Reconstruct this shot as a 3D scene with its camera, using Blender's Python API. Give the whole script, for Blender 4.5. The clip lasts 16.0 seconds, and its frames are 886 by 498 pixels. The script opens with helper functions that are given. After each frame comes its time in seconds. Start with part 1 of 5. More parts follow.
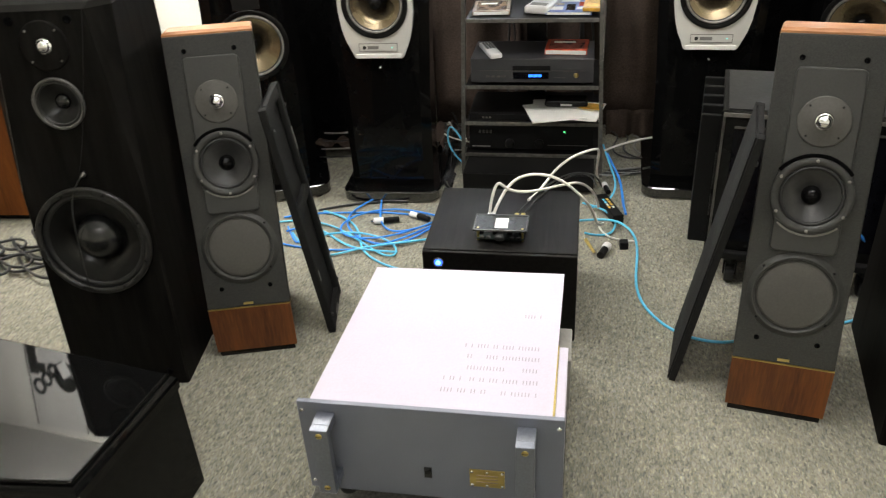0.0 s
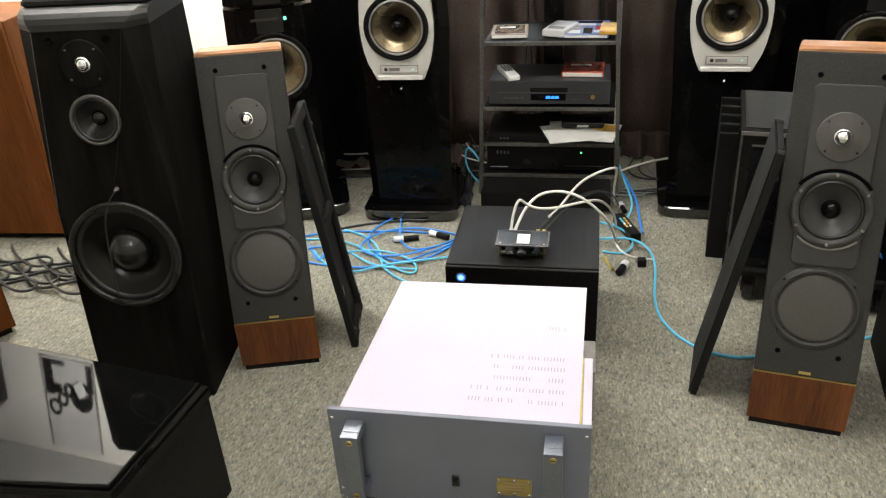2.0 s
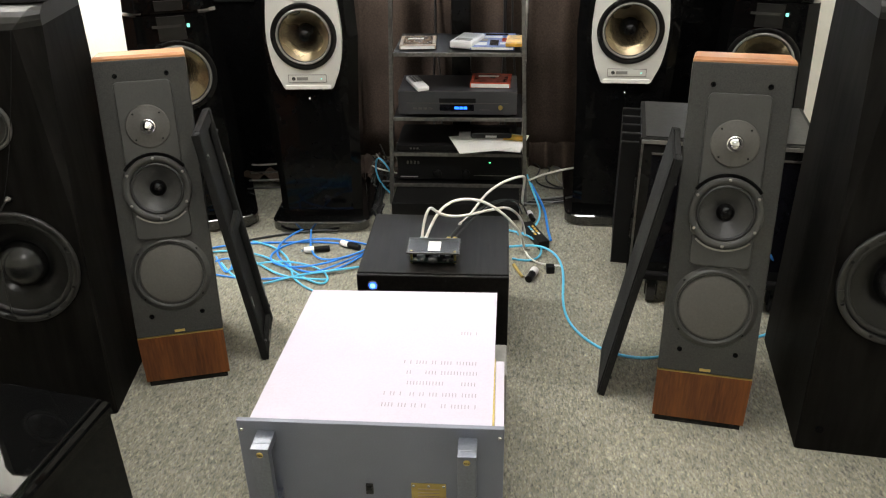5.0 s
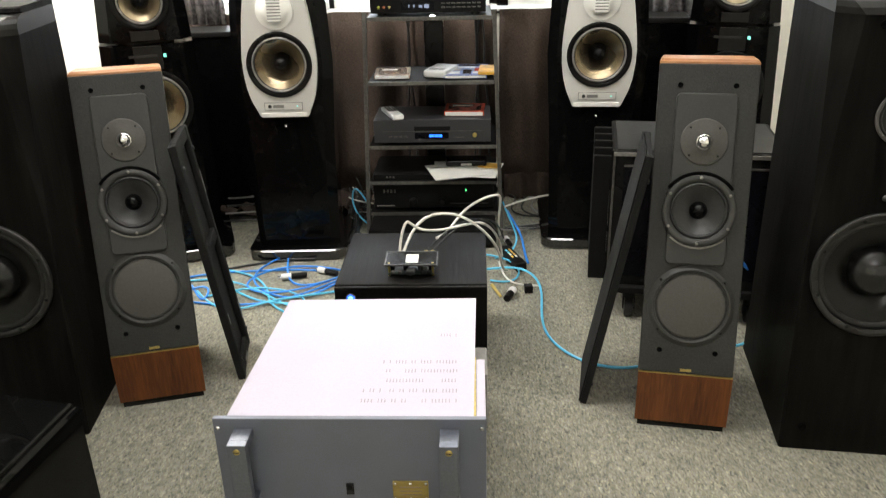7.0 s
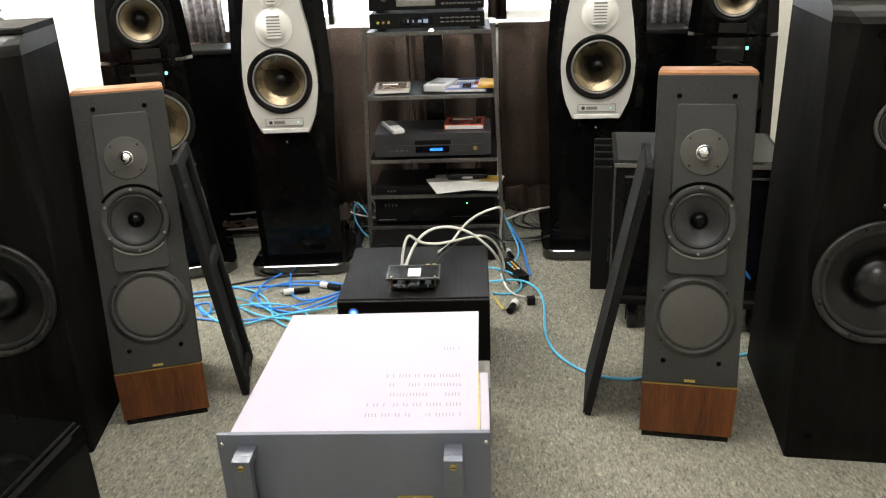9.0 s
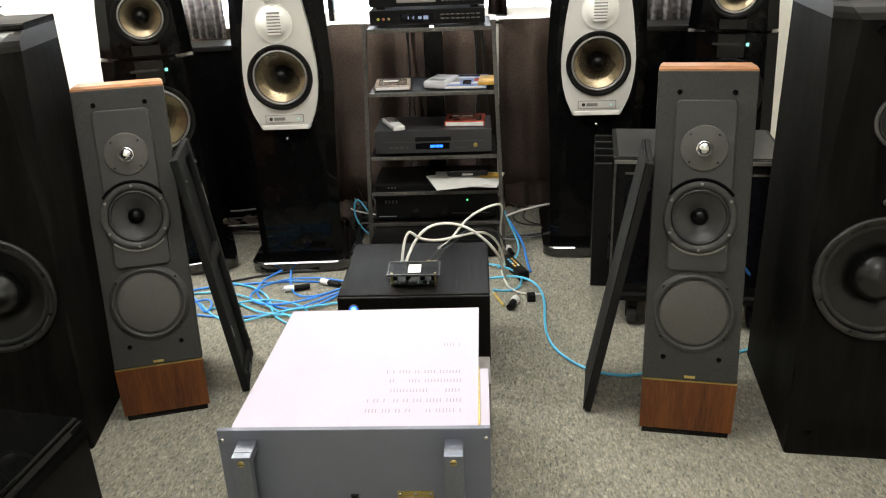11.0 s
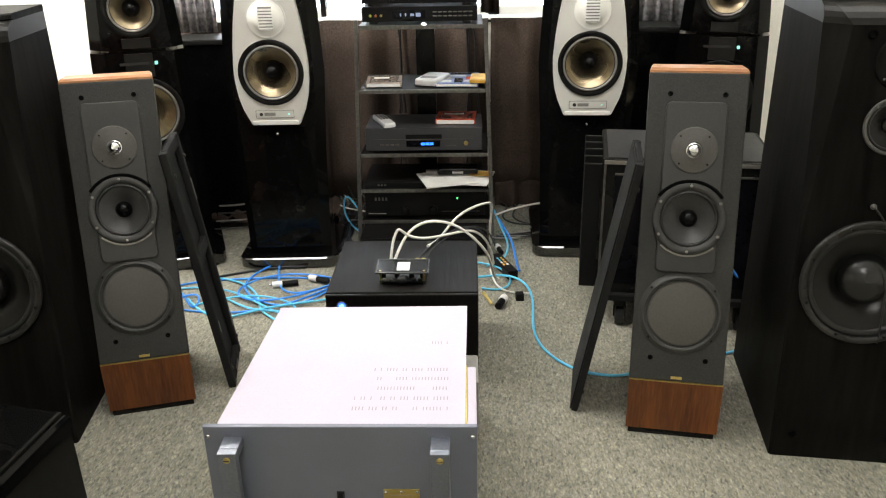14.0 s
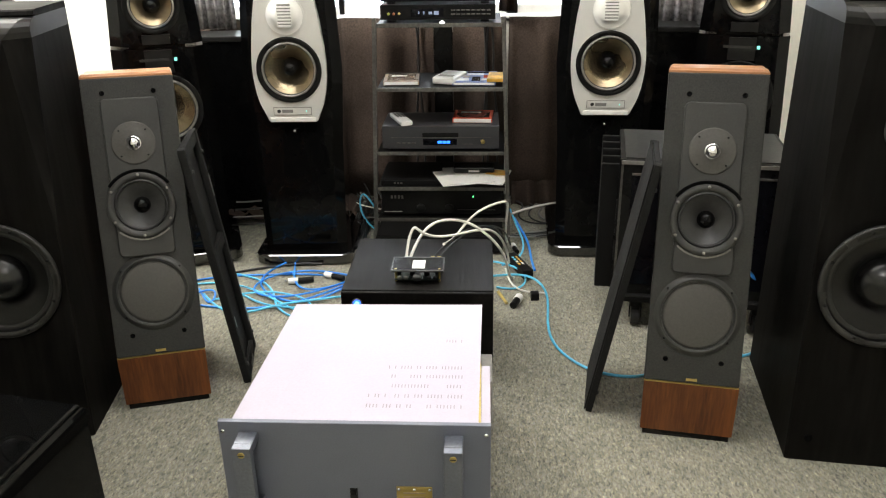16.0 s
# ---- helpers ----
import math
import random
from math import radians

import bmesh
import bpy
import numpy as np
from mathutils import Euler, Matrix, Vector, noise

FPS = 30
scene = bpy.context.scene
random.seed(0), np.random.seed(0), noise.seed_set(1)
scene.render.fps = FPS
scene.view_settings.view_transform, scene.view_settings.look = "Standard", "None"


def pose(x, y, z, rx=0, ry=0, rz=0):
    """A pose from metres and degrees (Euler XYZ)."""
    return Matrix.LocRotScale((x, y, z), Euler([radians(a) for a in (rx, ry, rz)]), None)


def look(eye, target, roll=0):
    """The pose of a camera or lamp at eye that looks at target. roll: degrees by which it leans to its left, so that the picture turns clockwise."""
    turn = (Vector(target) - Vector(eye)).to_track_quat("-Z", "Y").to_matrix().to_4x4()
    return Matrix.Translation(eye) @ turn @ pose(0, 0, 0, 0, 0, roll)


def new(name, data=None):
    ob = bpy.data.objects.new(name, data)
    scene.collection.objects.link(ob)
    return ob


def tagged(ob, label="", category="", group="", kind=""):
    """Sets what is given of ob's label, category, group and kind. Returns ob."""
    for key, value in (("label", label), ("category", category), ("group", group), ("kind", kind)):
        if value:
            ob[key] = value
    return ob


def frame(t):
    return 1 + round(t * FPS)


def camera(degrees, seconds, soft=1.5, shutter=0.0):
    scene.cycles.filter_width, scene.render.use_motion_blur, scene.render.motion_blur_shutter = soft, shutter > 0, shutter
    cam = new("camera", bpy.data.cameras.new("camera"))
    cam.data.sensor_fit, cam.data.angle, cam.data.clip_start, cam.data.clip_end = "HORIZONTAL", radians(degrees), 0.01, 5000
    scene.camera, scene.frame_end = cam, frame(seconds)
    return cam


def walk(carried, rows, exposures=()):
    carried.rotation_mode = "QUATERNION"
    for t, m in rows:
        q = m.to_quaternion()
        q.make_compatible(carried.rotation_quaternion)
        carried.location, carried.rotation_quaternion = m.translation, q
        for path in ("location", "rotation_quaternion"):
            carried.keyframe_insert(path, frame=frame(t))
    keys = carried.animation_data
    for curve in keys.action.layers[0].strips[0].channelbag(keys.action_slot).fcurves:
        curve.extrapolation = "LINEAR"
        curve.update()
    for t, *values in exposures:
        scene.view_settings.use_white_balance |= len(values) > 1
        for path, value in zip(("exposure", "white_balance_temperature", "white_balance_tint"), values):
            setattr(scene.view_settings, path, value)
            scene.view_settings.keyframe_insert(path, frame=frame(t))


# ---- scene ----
cam = camera(58.1, 16.0, soft=1.15, shutter=0.5)
PATH = [
    (0, (0.252, 0.319, 1.276), (-0.082, 2.001, 0.247), -3.5),
    (0.5, (0.236, 0.28, 1.267), (-0.128, 1.956, 0.238), -2.6),
    (1, (0.229, 0.273, 1.265), (-0.14, 1.953, 0.244), -3.2),
    (1.5, (0.226, 0.27, 1.271), (-0.159, 1.972, 0.294), -3.8),
    (2, (0.221, 0.269, 1.269), (-0.134, 1.982, 0.3), -3.6),
    (2.5, (0.226, 0.267, 1.271), (-0.1, 1.996, 0.32), -3.1),
    (3, (0.226, 0.26, 1.27), (-0.046, 1.999, 0.32), -2.7),
    (3.5, (0.226, 0.258, 1.27), (0.016, 2.01, 0.328), -2.2),
    (3.7, (0.229, 0.261, 1.264), (0.039, 2.014, 0.32), -2.0),
    (5.8, (0.222, 0.256, 1.245), (0.098, 2.015, 0.301), -1.3),
    (6, (0.223, 0.249, 1.222), (0.103, 2.004, 0.272), -1.8),
    (6.2, (0.226, 0.225, 1.197), (0.095, 1.977, 0.241), -2.4),
    (6.5, (0.227, 0.204, 1.151), (0.092, 1.97, 0.221), -1.4),
    (6.7, (0.224, 0.205, 1.147), (0.14, 2.0, 0.269), -0.9),
    (7, (0.226, 0.2, 1.137), (0.142, 2.03, 0.335), -1.4),
    (7.5, (0.227, 0.198, 1.136), (0.109, 2.037, 0.36), -2.3),
    (8, (0.226, 0.198, 1.138), (0.144, 2.034, 0.349), -2.0),
    (8.5, (0.227, 0.198, 1.14), (0.138, 2.041, 0.368), -2.2),
    (11, (0.227, 0.196, 1.137), (0.137, 2.036, 0.359), -2.2),
    (11.5, (0.229, 0.197, 1.139), (0.141, 2.038, 0.361), -2.0),
    (12, (0.227, 0.195, 1.139), (0.125, 2.038, 0.368), -1.7),
    (12.5, (0.226, 0.195, 1.138), (0.134, 2.038, 0.367), -1.4),
    (13, (0.228, 0.193, 1.138), (0.14, 2.034, 0.361), -1.4),
    (13.5, (0.229, 0.196, 1.138), (0.159, 2.038, 0.361), -1.5),
    (14, (0.227, 0.198, 1.137), (0.164, 2.037, 0.353), -1.1),
    (14.5, (0.228, 0.199, 1.138), (0.166, 2.041, 0.36), -0.9),
    (15, (0.229, 0.198, 1.138), (0.159, 2.039, 0.36), -0.6),
    (15.5, (0.228, 0.198, 1.139), (0.146, 2.037, 0.356), -0.5),
    (16, (0.226, 0.198, 1.137), (0.125, 2.034, 0.35), -0.9),
]
walk(cam, [(t, look(eye, target, roll)) for t, eye, target, roll in PATH])

# ---- light ----
scene.view_settings.exposure = 0.0
world = bpy.data.worlds.new("world")
scene.world = world
world.use_nodes = True
wn = world.node_tree.nodes
sky = wn.new("ShaderNodeTexSky")
sky.sky_type, sky.sun_disc = "NISHITA", False
sky.sun_elevation, sky.sun_rotation = radians(50), radians(180)
wn["Background"].inputs["Strength"].default_value = 0.10
world.node_tree.links.new(sky.outputs["Color"], wn["Background"].inputs["Color"])

# x, y, watts, width, length, tilt towards the back wall
# Lamps are unseen; the tilted one is added to brighten the back wall.
TROFFERS = [(-0.05, 1.62, 43, 2.6, 0.34, 0), (0.2, -0.95, 31, 0.5, 1.1, 0), (-1.75, 2.62, 150, 1.0, 0.5, 56), (1.75, 2.1, 4, 0.5, 1.1, 0)]
CEILING = 2.85
for lx, ly, watts, sx, sy, tilt in TROFFERS:
    lamp = bpy.data.lights.new("unseen_ceiling_lamp", "AREA")
    lamp.shape, lamp.size, lamp.size_y, lamp.energy = "RECTANGLE", sx, sy, watts
    lamp.color = (1.0, 0.982, 0.965)
    new("unseen_ceiling_lamp", lamp).matrix_world = pose(lx, ly, CEILING - (0.24 if tilt else 0), tilt, 0, 0) @ pose(0, 0, -0.03)


# ---- materials ----
def mat(name, color, rough=0.5, metal=0.0, var=0.15, scale=30.0, bump=0.0, stretch=(1, 1, 1), coat=0.0, spec=0.5,
        emit=None, power=0.0, stain=0.12):
    """Grain at a fine scale, stains and wear at a coarse one."""
    m = bpy.data.materials.new(name)
    m.use_nodes = True
    n, l = m.node_tree.nodes, m.node_tree.links
    b = n["Principled BSDF"]
    b.inputs["Metallic"].default_value = metal
    b.inputs["Specular IOR Level"].default_value = spec
    b.inputs["Coat Weight"].default_value = coat
    b.inputs["Coat Roughness"].default_value = 0.04
    tc = n.new("ShaderNodeTexCoord")
    mp = n.new("ShaderNodeMapping")
    mp.inputs["Scale"].default_value = stretch
    l.new(tc.outputs["Object"], mp.inputs["Vector"])
    fine = n.new("ShaderNodeTexNoise")
    fine.inputs["Scale"].default_value, fine.inputs["Detail"].default_value = scale, 5
    l.new(mp.outputs["Vector"], fine.inputs["Vector"])
    coarse = n.new("ShaderNodeTexNoise")
    coarse.inputs["Scale"].default_value, coarse.inputs["Detail"].default_value = 4.0, 3
    l.new(tc.outputs["Object"], coarse.inputs["Vector"])
    ramp = n.new("ShaderNodeValToRGB")
    c = Vector(color)
    ramp.color_ramp.elements[0].position, ramp.color_ramp.elements[1].position = 0.3, 0.72
    ramp.color_ramp.elements[0].color = (*(c * (1 - var)), 1)
    ramp.color_ramp.elements[1].color = (*(c * (1 + var)), 1)
    l.new(fine.outputs["Fac"], ramp.inputs["Fac"])
    dirt = n.new("ShaderNodeMapRange")
    dirt.inputs["From Min"].default_value, dirt.inputs["From Max"].default_value = 0.3, 0.7
    dirt.inputs["To Min"].default_value, dirt.inputs["To Max"].default_value = 1 - stain, 1 + stain
    l.new(coarse.outputs["Fac"], dirt.inputs["Value"])
    mul = n.new("ShaderNodeVectorMath")
    mul.operation = "SCALE"
    l.new(ramp.outputs["Color"], mul.inputs[0])
    l.new(dirt.outputs["Result"], mul.inputs["Scale"])
    l.new(mul.outputs["Vector"], b.inputs["Base Color"])
    rr = n.new("ShaderNodeMapRange")
    rr.inputs["From Min"].default_value, rr.inputs["From Max"].default_value = 0.3, 0.7
    rr.inputs["To Min"].default_value, rr.inputs["To Max"].default_value = max(rough * 0.85, 0.01), min(rough * 1.15, 1)
    l.new(coarse.outputs["Fac"], rr.inputs["Value"])
    l.new(rr.outputs["Result"], b.inputs["Roughness"])
    if bump:
        bp = n.new("ShaderNodeBump")
        bp.inputs["Strength"].default_value, bp.inputs["Distance"].default_value = bump, 0.002
        l.new(fine.outputs["Fac"], bp.inputs["Height"])
        l.new(bp.outputs["Normal"], b.inputs["Normal"])
    if emit:
        b.inputs["Emission Color"].default_value = (*emit, 1)
        b.inputs["Emission Strength"].default_value = power
    return m


def wood(name, dark, light, rough=0.4, axis="Z", coat=0.1, spec=0.35):
    """Straight-grained veneer: long streaks with darker pores."""
    m = bpy.data.materials.new(name)
    m.use_nodes = True
    n, l = m.node_tree.nodes, m.node_tree.links
    b = n["Principled BSDF"]
    b.inputs["Roughness"].default_value, b.inputs["Coat Weight"].default_value = rough, coat
    b.inputs["Specular IOR Level"].default_value = spec
    tc = n.new("ShaderNodeTexCoord")
    outs = []
    for sc, k in ((6.0, 0.05), (60.0, 0.03)):
        mp = n.new("ShaderNodeMapping")
        mp.inputs["Scale"].default_value = {"X": (k * 3, 1, 1), "Y": (1, k * 3, 1), "Z": (1, 1, k * 3)}[axis]
        l.new(tc.outputs["Object"], mp.inputs["Vector"])
        t = n.new("ShaderNodeTexNoise")
        t.inputs["Scale"].default_value, t.inputs["Detail"].default_value, t.inputs["Distortion"].default_value = sc * 3, 6, 0.6
        l.new(mp.outputs["Vector"], t.inputs["Vector"])
        outs.append(t)
    mix = n.new("ShaderNodeMix")
    mix.inputs["Factor"].default_value = 0.45
    l.new(outs[0].outputs["Fac"], mix.inputs["A"])
    l.new(outs[1].outputs["Fac"], mix.inputs["B"])
    ramp = n.new("ShaderNodeValToRGB")
    ramp.color_ramp.elements[0].position, ramp.color_ramp.elements[1].position = 0.36, 0.64
    ramp.color_ramp.elements[0].color, ramp.color_ramp.elements[1].color = (*dark, 1), (*light, 1)
    l.new(mix.outputs["Result"], ramp.inputs["Fac"])
    l.new(ramp.outputs["Color"], b.inputs["Base Color"])
    bp = n.new("ShaderNodeBump")
    bp.inputs["Strength"].default_value, bp.inputs["Distance"].default_value = 0.15, 0.001
    l.new(outs[1].outputs["Fac"], bp.inputs["Height"])
    l.new(bp.outputs["Normal"], b.inputs["Normal"])
    return m


def carpet_material():
    """Worn loop-pile office carpet: flecks of beige, grey and brown with a lengthwise rib."""
    m = bpy.data.materials.new("loop_carpet")
    m.use_nodes = True
    n, l = m.node_tree.nodes, m.node_tree.links
    b = n["Principled BSDF"]
    b.inputs["Roughness"].default_value = 0.95
    b.inputs["Specular IOR Level"].default_value = 0.1
    tc = n.new("ShaderNodeTexCoord")
    mp = n.new("ShaderNodeMapping")
    mp.inputs["Rotation"].default_value = (0, 0, radians(-9))
    mp.inputs["Scale"].default_value = (1.0, 0.36, 1.0)
    warp = n.new("ShaderNodeTexNoise")
    warp.inputs["Scale"].default_value, warp.inputs["Detail"].default_value = 90, 2
    l.new(tc.outputs["Object"], warp.inputs["Vector"])
    off = n.new("ShaderNodeVectorMath")
    off.operation, off.inputs[1].default_value = "MULTIPLY_ADD", (0.010, 0.010, 0.0)
    l.new(warp.outputs["Color"], off.inputs[0])
    l.new(tc.outputs["Object"], off.inputs[2])
    l.new(off.outputs["Vector"], mp.inputs["Vector"])
    v = n.new("ShaderNodeTexVoronoi")
    v.inputs["Scale"].default_value = 400
    l.new(mp.outputs["Vector"], v.inputs["Vector"])
    tuft = n.new("ShaderNodeTexNoise")
    tuft.inputs["Scale"].default_value, tuft.inputs["Detail"].default_value = 170, 4
    l.new(mp.outputs["Vector"], tuft.inputs["Vector"])
    spread = n.new("ShaderNodeMapRange")
    spread.inputs["From Min"].default_value, spread.inputs["From Max"].default_value = 0.33, 0.67
    l.new(tuft.outputs["Fac"], spread.inputs["Value"])
    cols = []
    for tex in (v, tuft):
        fleck = n.new("ShaderNodeValToRGB")
        fleck.color_ramp.elements[0].color = (0.085, 0.083, 0.074, 1)
        fleck.color_ramp.elements[1].color = (0.420, 0.392, 0.262, 1)
        for at_, c in ((0.30, (0.185, 0.180, 0.152)), (0.55, (0.248, 0.232, 0.165)), (0.80, (0.232, 0.234, 0.220))):
            fleck.color_ramp.elements.new(at_).color = (*c, 1)
        if tex is v:
            sep = n.new("ShaderNodeSeparateColor")
            l.new(tex.outputs["Color"], sep.inputs["Color"])
            l.new(sep.outputs["Red"], fleck.inputs["Fac"])
        else:
            l.new(spread.outputs["Result"], fleck.inputs["Fac"])
        cols.append(fleck.outputs["Color"])
    blend = n.new("ShaderNodeMix")
    blend.data_type = "RGBA"
    blend.inputs["Factor"].default_value = 0.55
    l.new(cols[0], blend.inputs[6])
    l.new(cols[1], blend.inputs[7])
    mid = n.new("ShaderNodeTexNoise")
    mid.inputs["Scale"].default_value, mid.inputs["Detail"].default_value = 60, 5
    l.new(mp.outputs["Vector"], mid.inputs["Vector"])
    big = n.new("ShaderNodeTexNoise")
    big.inputs["Scale"].default_value, big.inputs["Detail"].default_value = 2.2, 4
    l.new(tc.outputs["Object"], big.inputs["Vector"])
    prev = blend.outputs[2]
    for tex, lo, hi in ((mid, 0.84, 1.16), (big, 0.92, 1.08)):
        r = n.new("ShaderNodeMapRange")
        r.inputs["From Min"].default_value, r.inputs["From Max"].default_value = 0.3, 0.7
        r.inputs["To Min"].default_value, r.inputs["To Max"].default_value = lo, hi
        l.new(tex.outputs["Fac"], r.inputs["Value"])
        s = n.new("ShaderNodeVectorMath")
        s.operation = "SCALE"
        l.new(prev, s.inputs[0])
        l.new(r.outputs["Result"], s.inputs["Scale"])
        prev = s.outputs["Vector"]
    l.new(prev, b.inputs["Base Color"])
    bp = n.new("ShaderNodeBump")
    bp.inputs["Strength"].default_value, bp.inputs["Distance"].default_value = 0.5, 0.002
    l.new(v.outputs["Distance"], bp.inputs["Height"])
    l.new(bp.outputs["Normal"], b.inputs["Normal"])
    return m


def glass(name, tint=(1, 1, 1), rough=0.02):
    m = bpy.data.materials.new(name)
    m.use_nodes = True
    b = m.node_tree.nodes["Principled BSDF"]
    b.inputs["Base Color"].default_value = (*tint, 1)
    b.inputs["Transmission Weight"].default_value, b.inputs["Roughness"].default_value = 1.0, rough
    return m


def glow(name, color, power):
    return mat(name, (0.02, 0.02, 0.02), 0.4, emit=color, power=power)


CARPET = carpet_material()
WALL = mat("white_wall_paint", (0.81, 0.79, 0.71), 0.7, scale=120, var=0.03, bump=0.08, stain=0.03)
CEIL = mat("ceiling_paint", (0.80, 0.79, 0.75), 0.8, scale=90, var=0.05, bump=0.2, stain=0.03)
# High stain value: coarse tone variation stands in for shading of the pleats.
CURTAIN = mat("brown_curtain_cloth", (0.049, 0.035, 0.027), 0.9, scale=170, var=0.35, bump=0.35, spec=0.15, stain=0.45)
LACE = mat("grey_lace_cloth", (0.42, 0.40, 0.40), 0.9, scale=60, var=0.55, bump=0.3, spec=0.1)
GREY_BAFFLE = mat("charcoal_baffle_paint", (0.029, 0.029, 0.0265), 0.55, spec=0.3, scale=330, var=0.32, bump=0.25, stain=0.1)
GREY_PLATE = mat("charcoal_plate", (0.034, 0.034, 0.0315), 0.48, spec=0.4, scale=300, var=0.12, bump=0.05)
BLACK_ASH = mat("black_ash_veneer", (0.0068, 0.0063, 0.0056), 0.55, scale=60, var=0.5, bump=0.16, stretch=(1, 1, 0.05), stain=0.3, spec=0.03)
BLACK_SATIN = mat("black_satin_paint", (0.008, 0.0078, 0.0074), 0.28, scale=70, var=0.3, bump=0.05, stain=0.2, spec=0.2)
BLACK_GLOSS = mat("black_piano_lacquer", (0.003, 0.003, 0.003), 0.06, var=0.1, stain=0.1, spec=0.11)
BLACK_SHEEN = mat("black_polished_moulding", (0.014, 0.0135, 0.0125), 0.34, var=0.2, spec=0.2)
# Serves a painted edge highlight and the grille frame's scuffs.
GLINT_AND_SCUFF = mat("black_edge_glint_and_scuff", (0.060, 0.056, 0.050), 0.4, scale=40, var=0.5)
CLOTH = mat("charcoal_grille_cloth", (0.012, 0.012, 0.0115), 0.85, scale=500, var=0.4, bump=0.3, spec=0.2)
BLACK_MIRROR = mat("black_mirror_lacquer", (0.003, 0.003, 0.003), 0.03, var=0.1, stain=0.1, spec=0.20)
BASE_GLOSS = mat("black_glass_lacquer", (0.003, 0.003, 0.003), 0.05, coat=0.8, var=0.1, stain=0.1, spec=0.9)
BLACK_TEXTURED = mat("black_textured_vinyl", (0.0056, 0.0049, 0.0042), 0.5, scale=90, var=0.6, bump=0.4, stretch=(1, 0.08, 1), spec=0.14)
BLACK_METAL = mat("black_painted_steel", (0.009, 0.0088, 0.0086), 0.46, scale=200, var=0.2, bump=0.06, stain=0.25, spec=0.1)
GREY_METAL = mat("worn_dark_steel", (0.10, 0.095, 0.085), 0.45, metal=0.3, scale=80, var=0.35, bump=0.08, stain=0.3)
RUBBER = mat("black_rubber", (0.010, 0.010, 0.010), 0.5, scale=180, var=0.2)
CONE = mat("dark_grey_cone", (0.019, 0.019, 0.019), 0.38, scale=150, var=0.2)
CONE_BLACK = mat("black_cone", (0.0055, 0.0053, 0.0051), 0.32, scale=150, var=0.25, spec=0.3)
CAP_SOFT = mat("black_paper_dust_cap", (0.010, 0.010, 0.010), 0.28, var=0.1)
# Near-black colour holds the shade inside sockets, gaps and grooves.
HOLE_SHADE = mat("painted_hole_shade", (0.002, 0.002, 0.002), 0.9, spec=0.05)
# Grey raised so the colour holds light reflected off the top plate.
TOP_SHEEN = mat("grey_plate_with_sheen", (0.030, 0.030, 0.029), 0.42, scale=120, var=0.5, spec=0.35, stain=0.4)
CAP = mat("black_dust_cap", (0.008, 0.008, 0.008), 0.12, var=0.1)
FLATDISC = mat("grey_flat_radiator", (0.062, 0.059, 0.052), 0.6, scale=200, var=0.12, bump=0.05)
BULLET = mat("black_phase_plug", (0.003, 0.003, 0.003), 0.16, var=0.1, spec=0.15)
BRONZE = mat("bronze_cone", (0.22, 0.175, 0.108), 0.28, metal=0.75, scale=60, var=0.12, stain=0.15)
RINGGREY = mat("grey_trim_ring", (0.23, 0.22, 0.20), 0.4, metal=0.4, scale=120, var=0.15)
RING_DARK = mat("dark_grey_ring", (0.085, 0.082, 0.078), 0.4, metal=0.3, var=0.15)
RING_WOOF = mat("black_cast_ring", (0.017, 0.0165, 0.0155), 0.32, var=0.25, spec=0.4)
CHROME = mat("polished_dome", (0.82, 0.82, 0.84), 0.12, metal=1.0, var=0.03, stain=0.03)
GOLD = mat("brushed_brass", (0.50, 0.38, 0.13), 0.36, metal=0.9, scale=90, var=0.2, stretch=(0.1, 1, 1))
SILVER_FACE = mat("silver_grey_lacquer", (0.62, 0.61, 0.57), 0.38, metal=0.1, scale=300, var=0.04, coat=0.2, stain=0.03)
WHITE_PLATE = mat("pearl_white_plate", (0.78, 0.77, 0.72), 0.35, scale=200, var=0.03)
PLATE_GREY = mat("slate_anodised_panel", (0.180, 0.193, 0.238), 0.44, metal=0.35, scale=420, var=0.07, bump=0.05, stain=0.10)
HANDLE_GREY = mat("handle_anodised", (0.20, 0.215, 0.26), 0.33, metal=0.75, scale=200, var=0.10, stain=0.08)
LID = mat("pale_aluminium_lid", (0.512, 0.478, 0.560), 0.5, spec=0.15, scale=240, var=0.03, bump=0.03, stain=0.03)
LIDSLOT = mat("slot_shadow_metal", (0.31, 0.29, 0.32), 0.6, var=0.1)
WALNUT = wood("walnut_veneer", (0.064, 0.018, 0.0045), (0.175, 0.055, 0.013), 0.38)
# Paler walnut copy: the light falling on the tops is in its colour.
WALNUT_LIT = wood("walnut_veneer_lit_top", (0.19, 0.070, 0.022), (0.42, 0.19, 0.075), 0.4, "X")
ORANGE_WOOD = wood("orange_cherry_veneer", (0.100, 0.031, 0.006), (0.180, 0.058, 0.012), 0.5, coat=0.0, spec=0.12)
BLUE_CABLE = mat("blue_cable_sleeve", (0.03, 0.24, 0.75), 0.35, scale=300, var=0.15)
CYAN_CABLE = mat("pale_blue_cable_sleeve", (0.10, 0.50, 0.74), 0.35, scale=300, var=0.15)
WHITE_CABLE = mat("white_cable_sleeve", (0.70, 0.68, 0.62), 0.4, scale=200, var=0.06)
GREY_CABLE = mat("grey_cable_sleeve", (0.20, 0.195, 0.18), 0.45, var=0.1)
BLACK_CABLE = mat("black_cable_sleeve", (0.012, 0.012, 0.012), 0.45, var=0.1)
WHITE_PLASTIC = mat("white_plastic", (0.72, 0.71, 0.69), 0.35, var=0.03)
PAPER = mat("white_paper", (0.80, 0.79, 0.75), 0.7, scale=60, var=0.03)
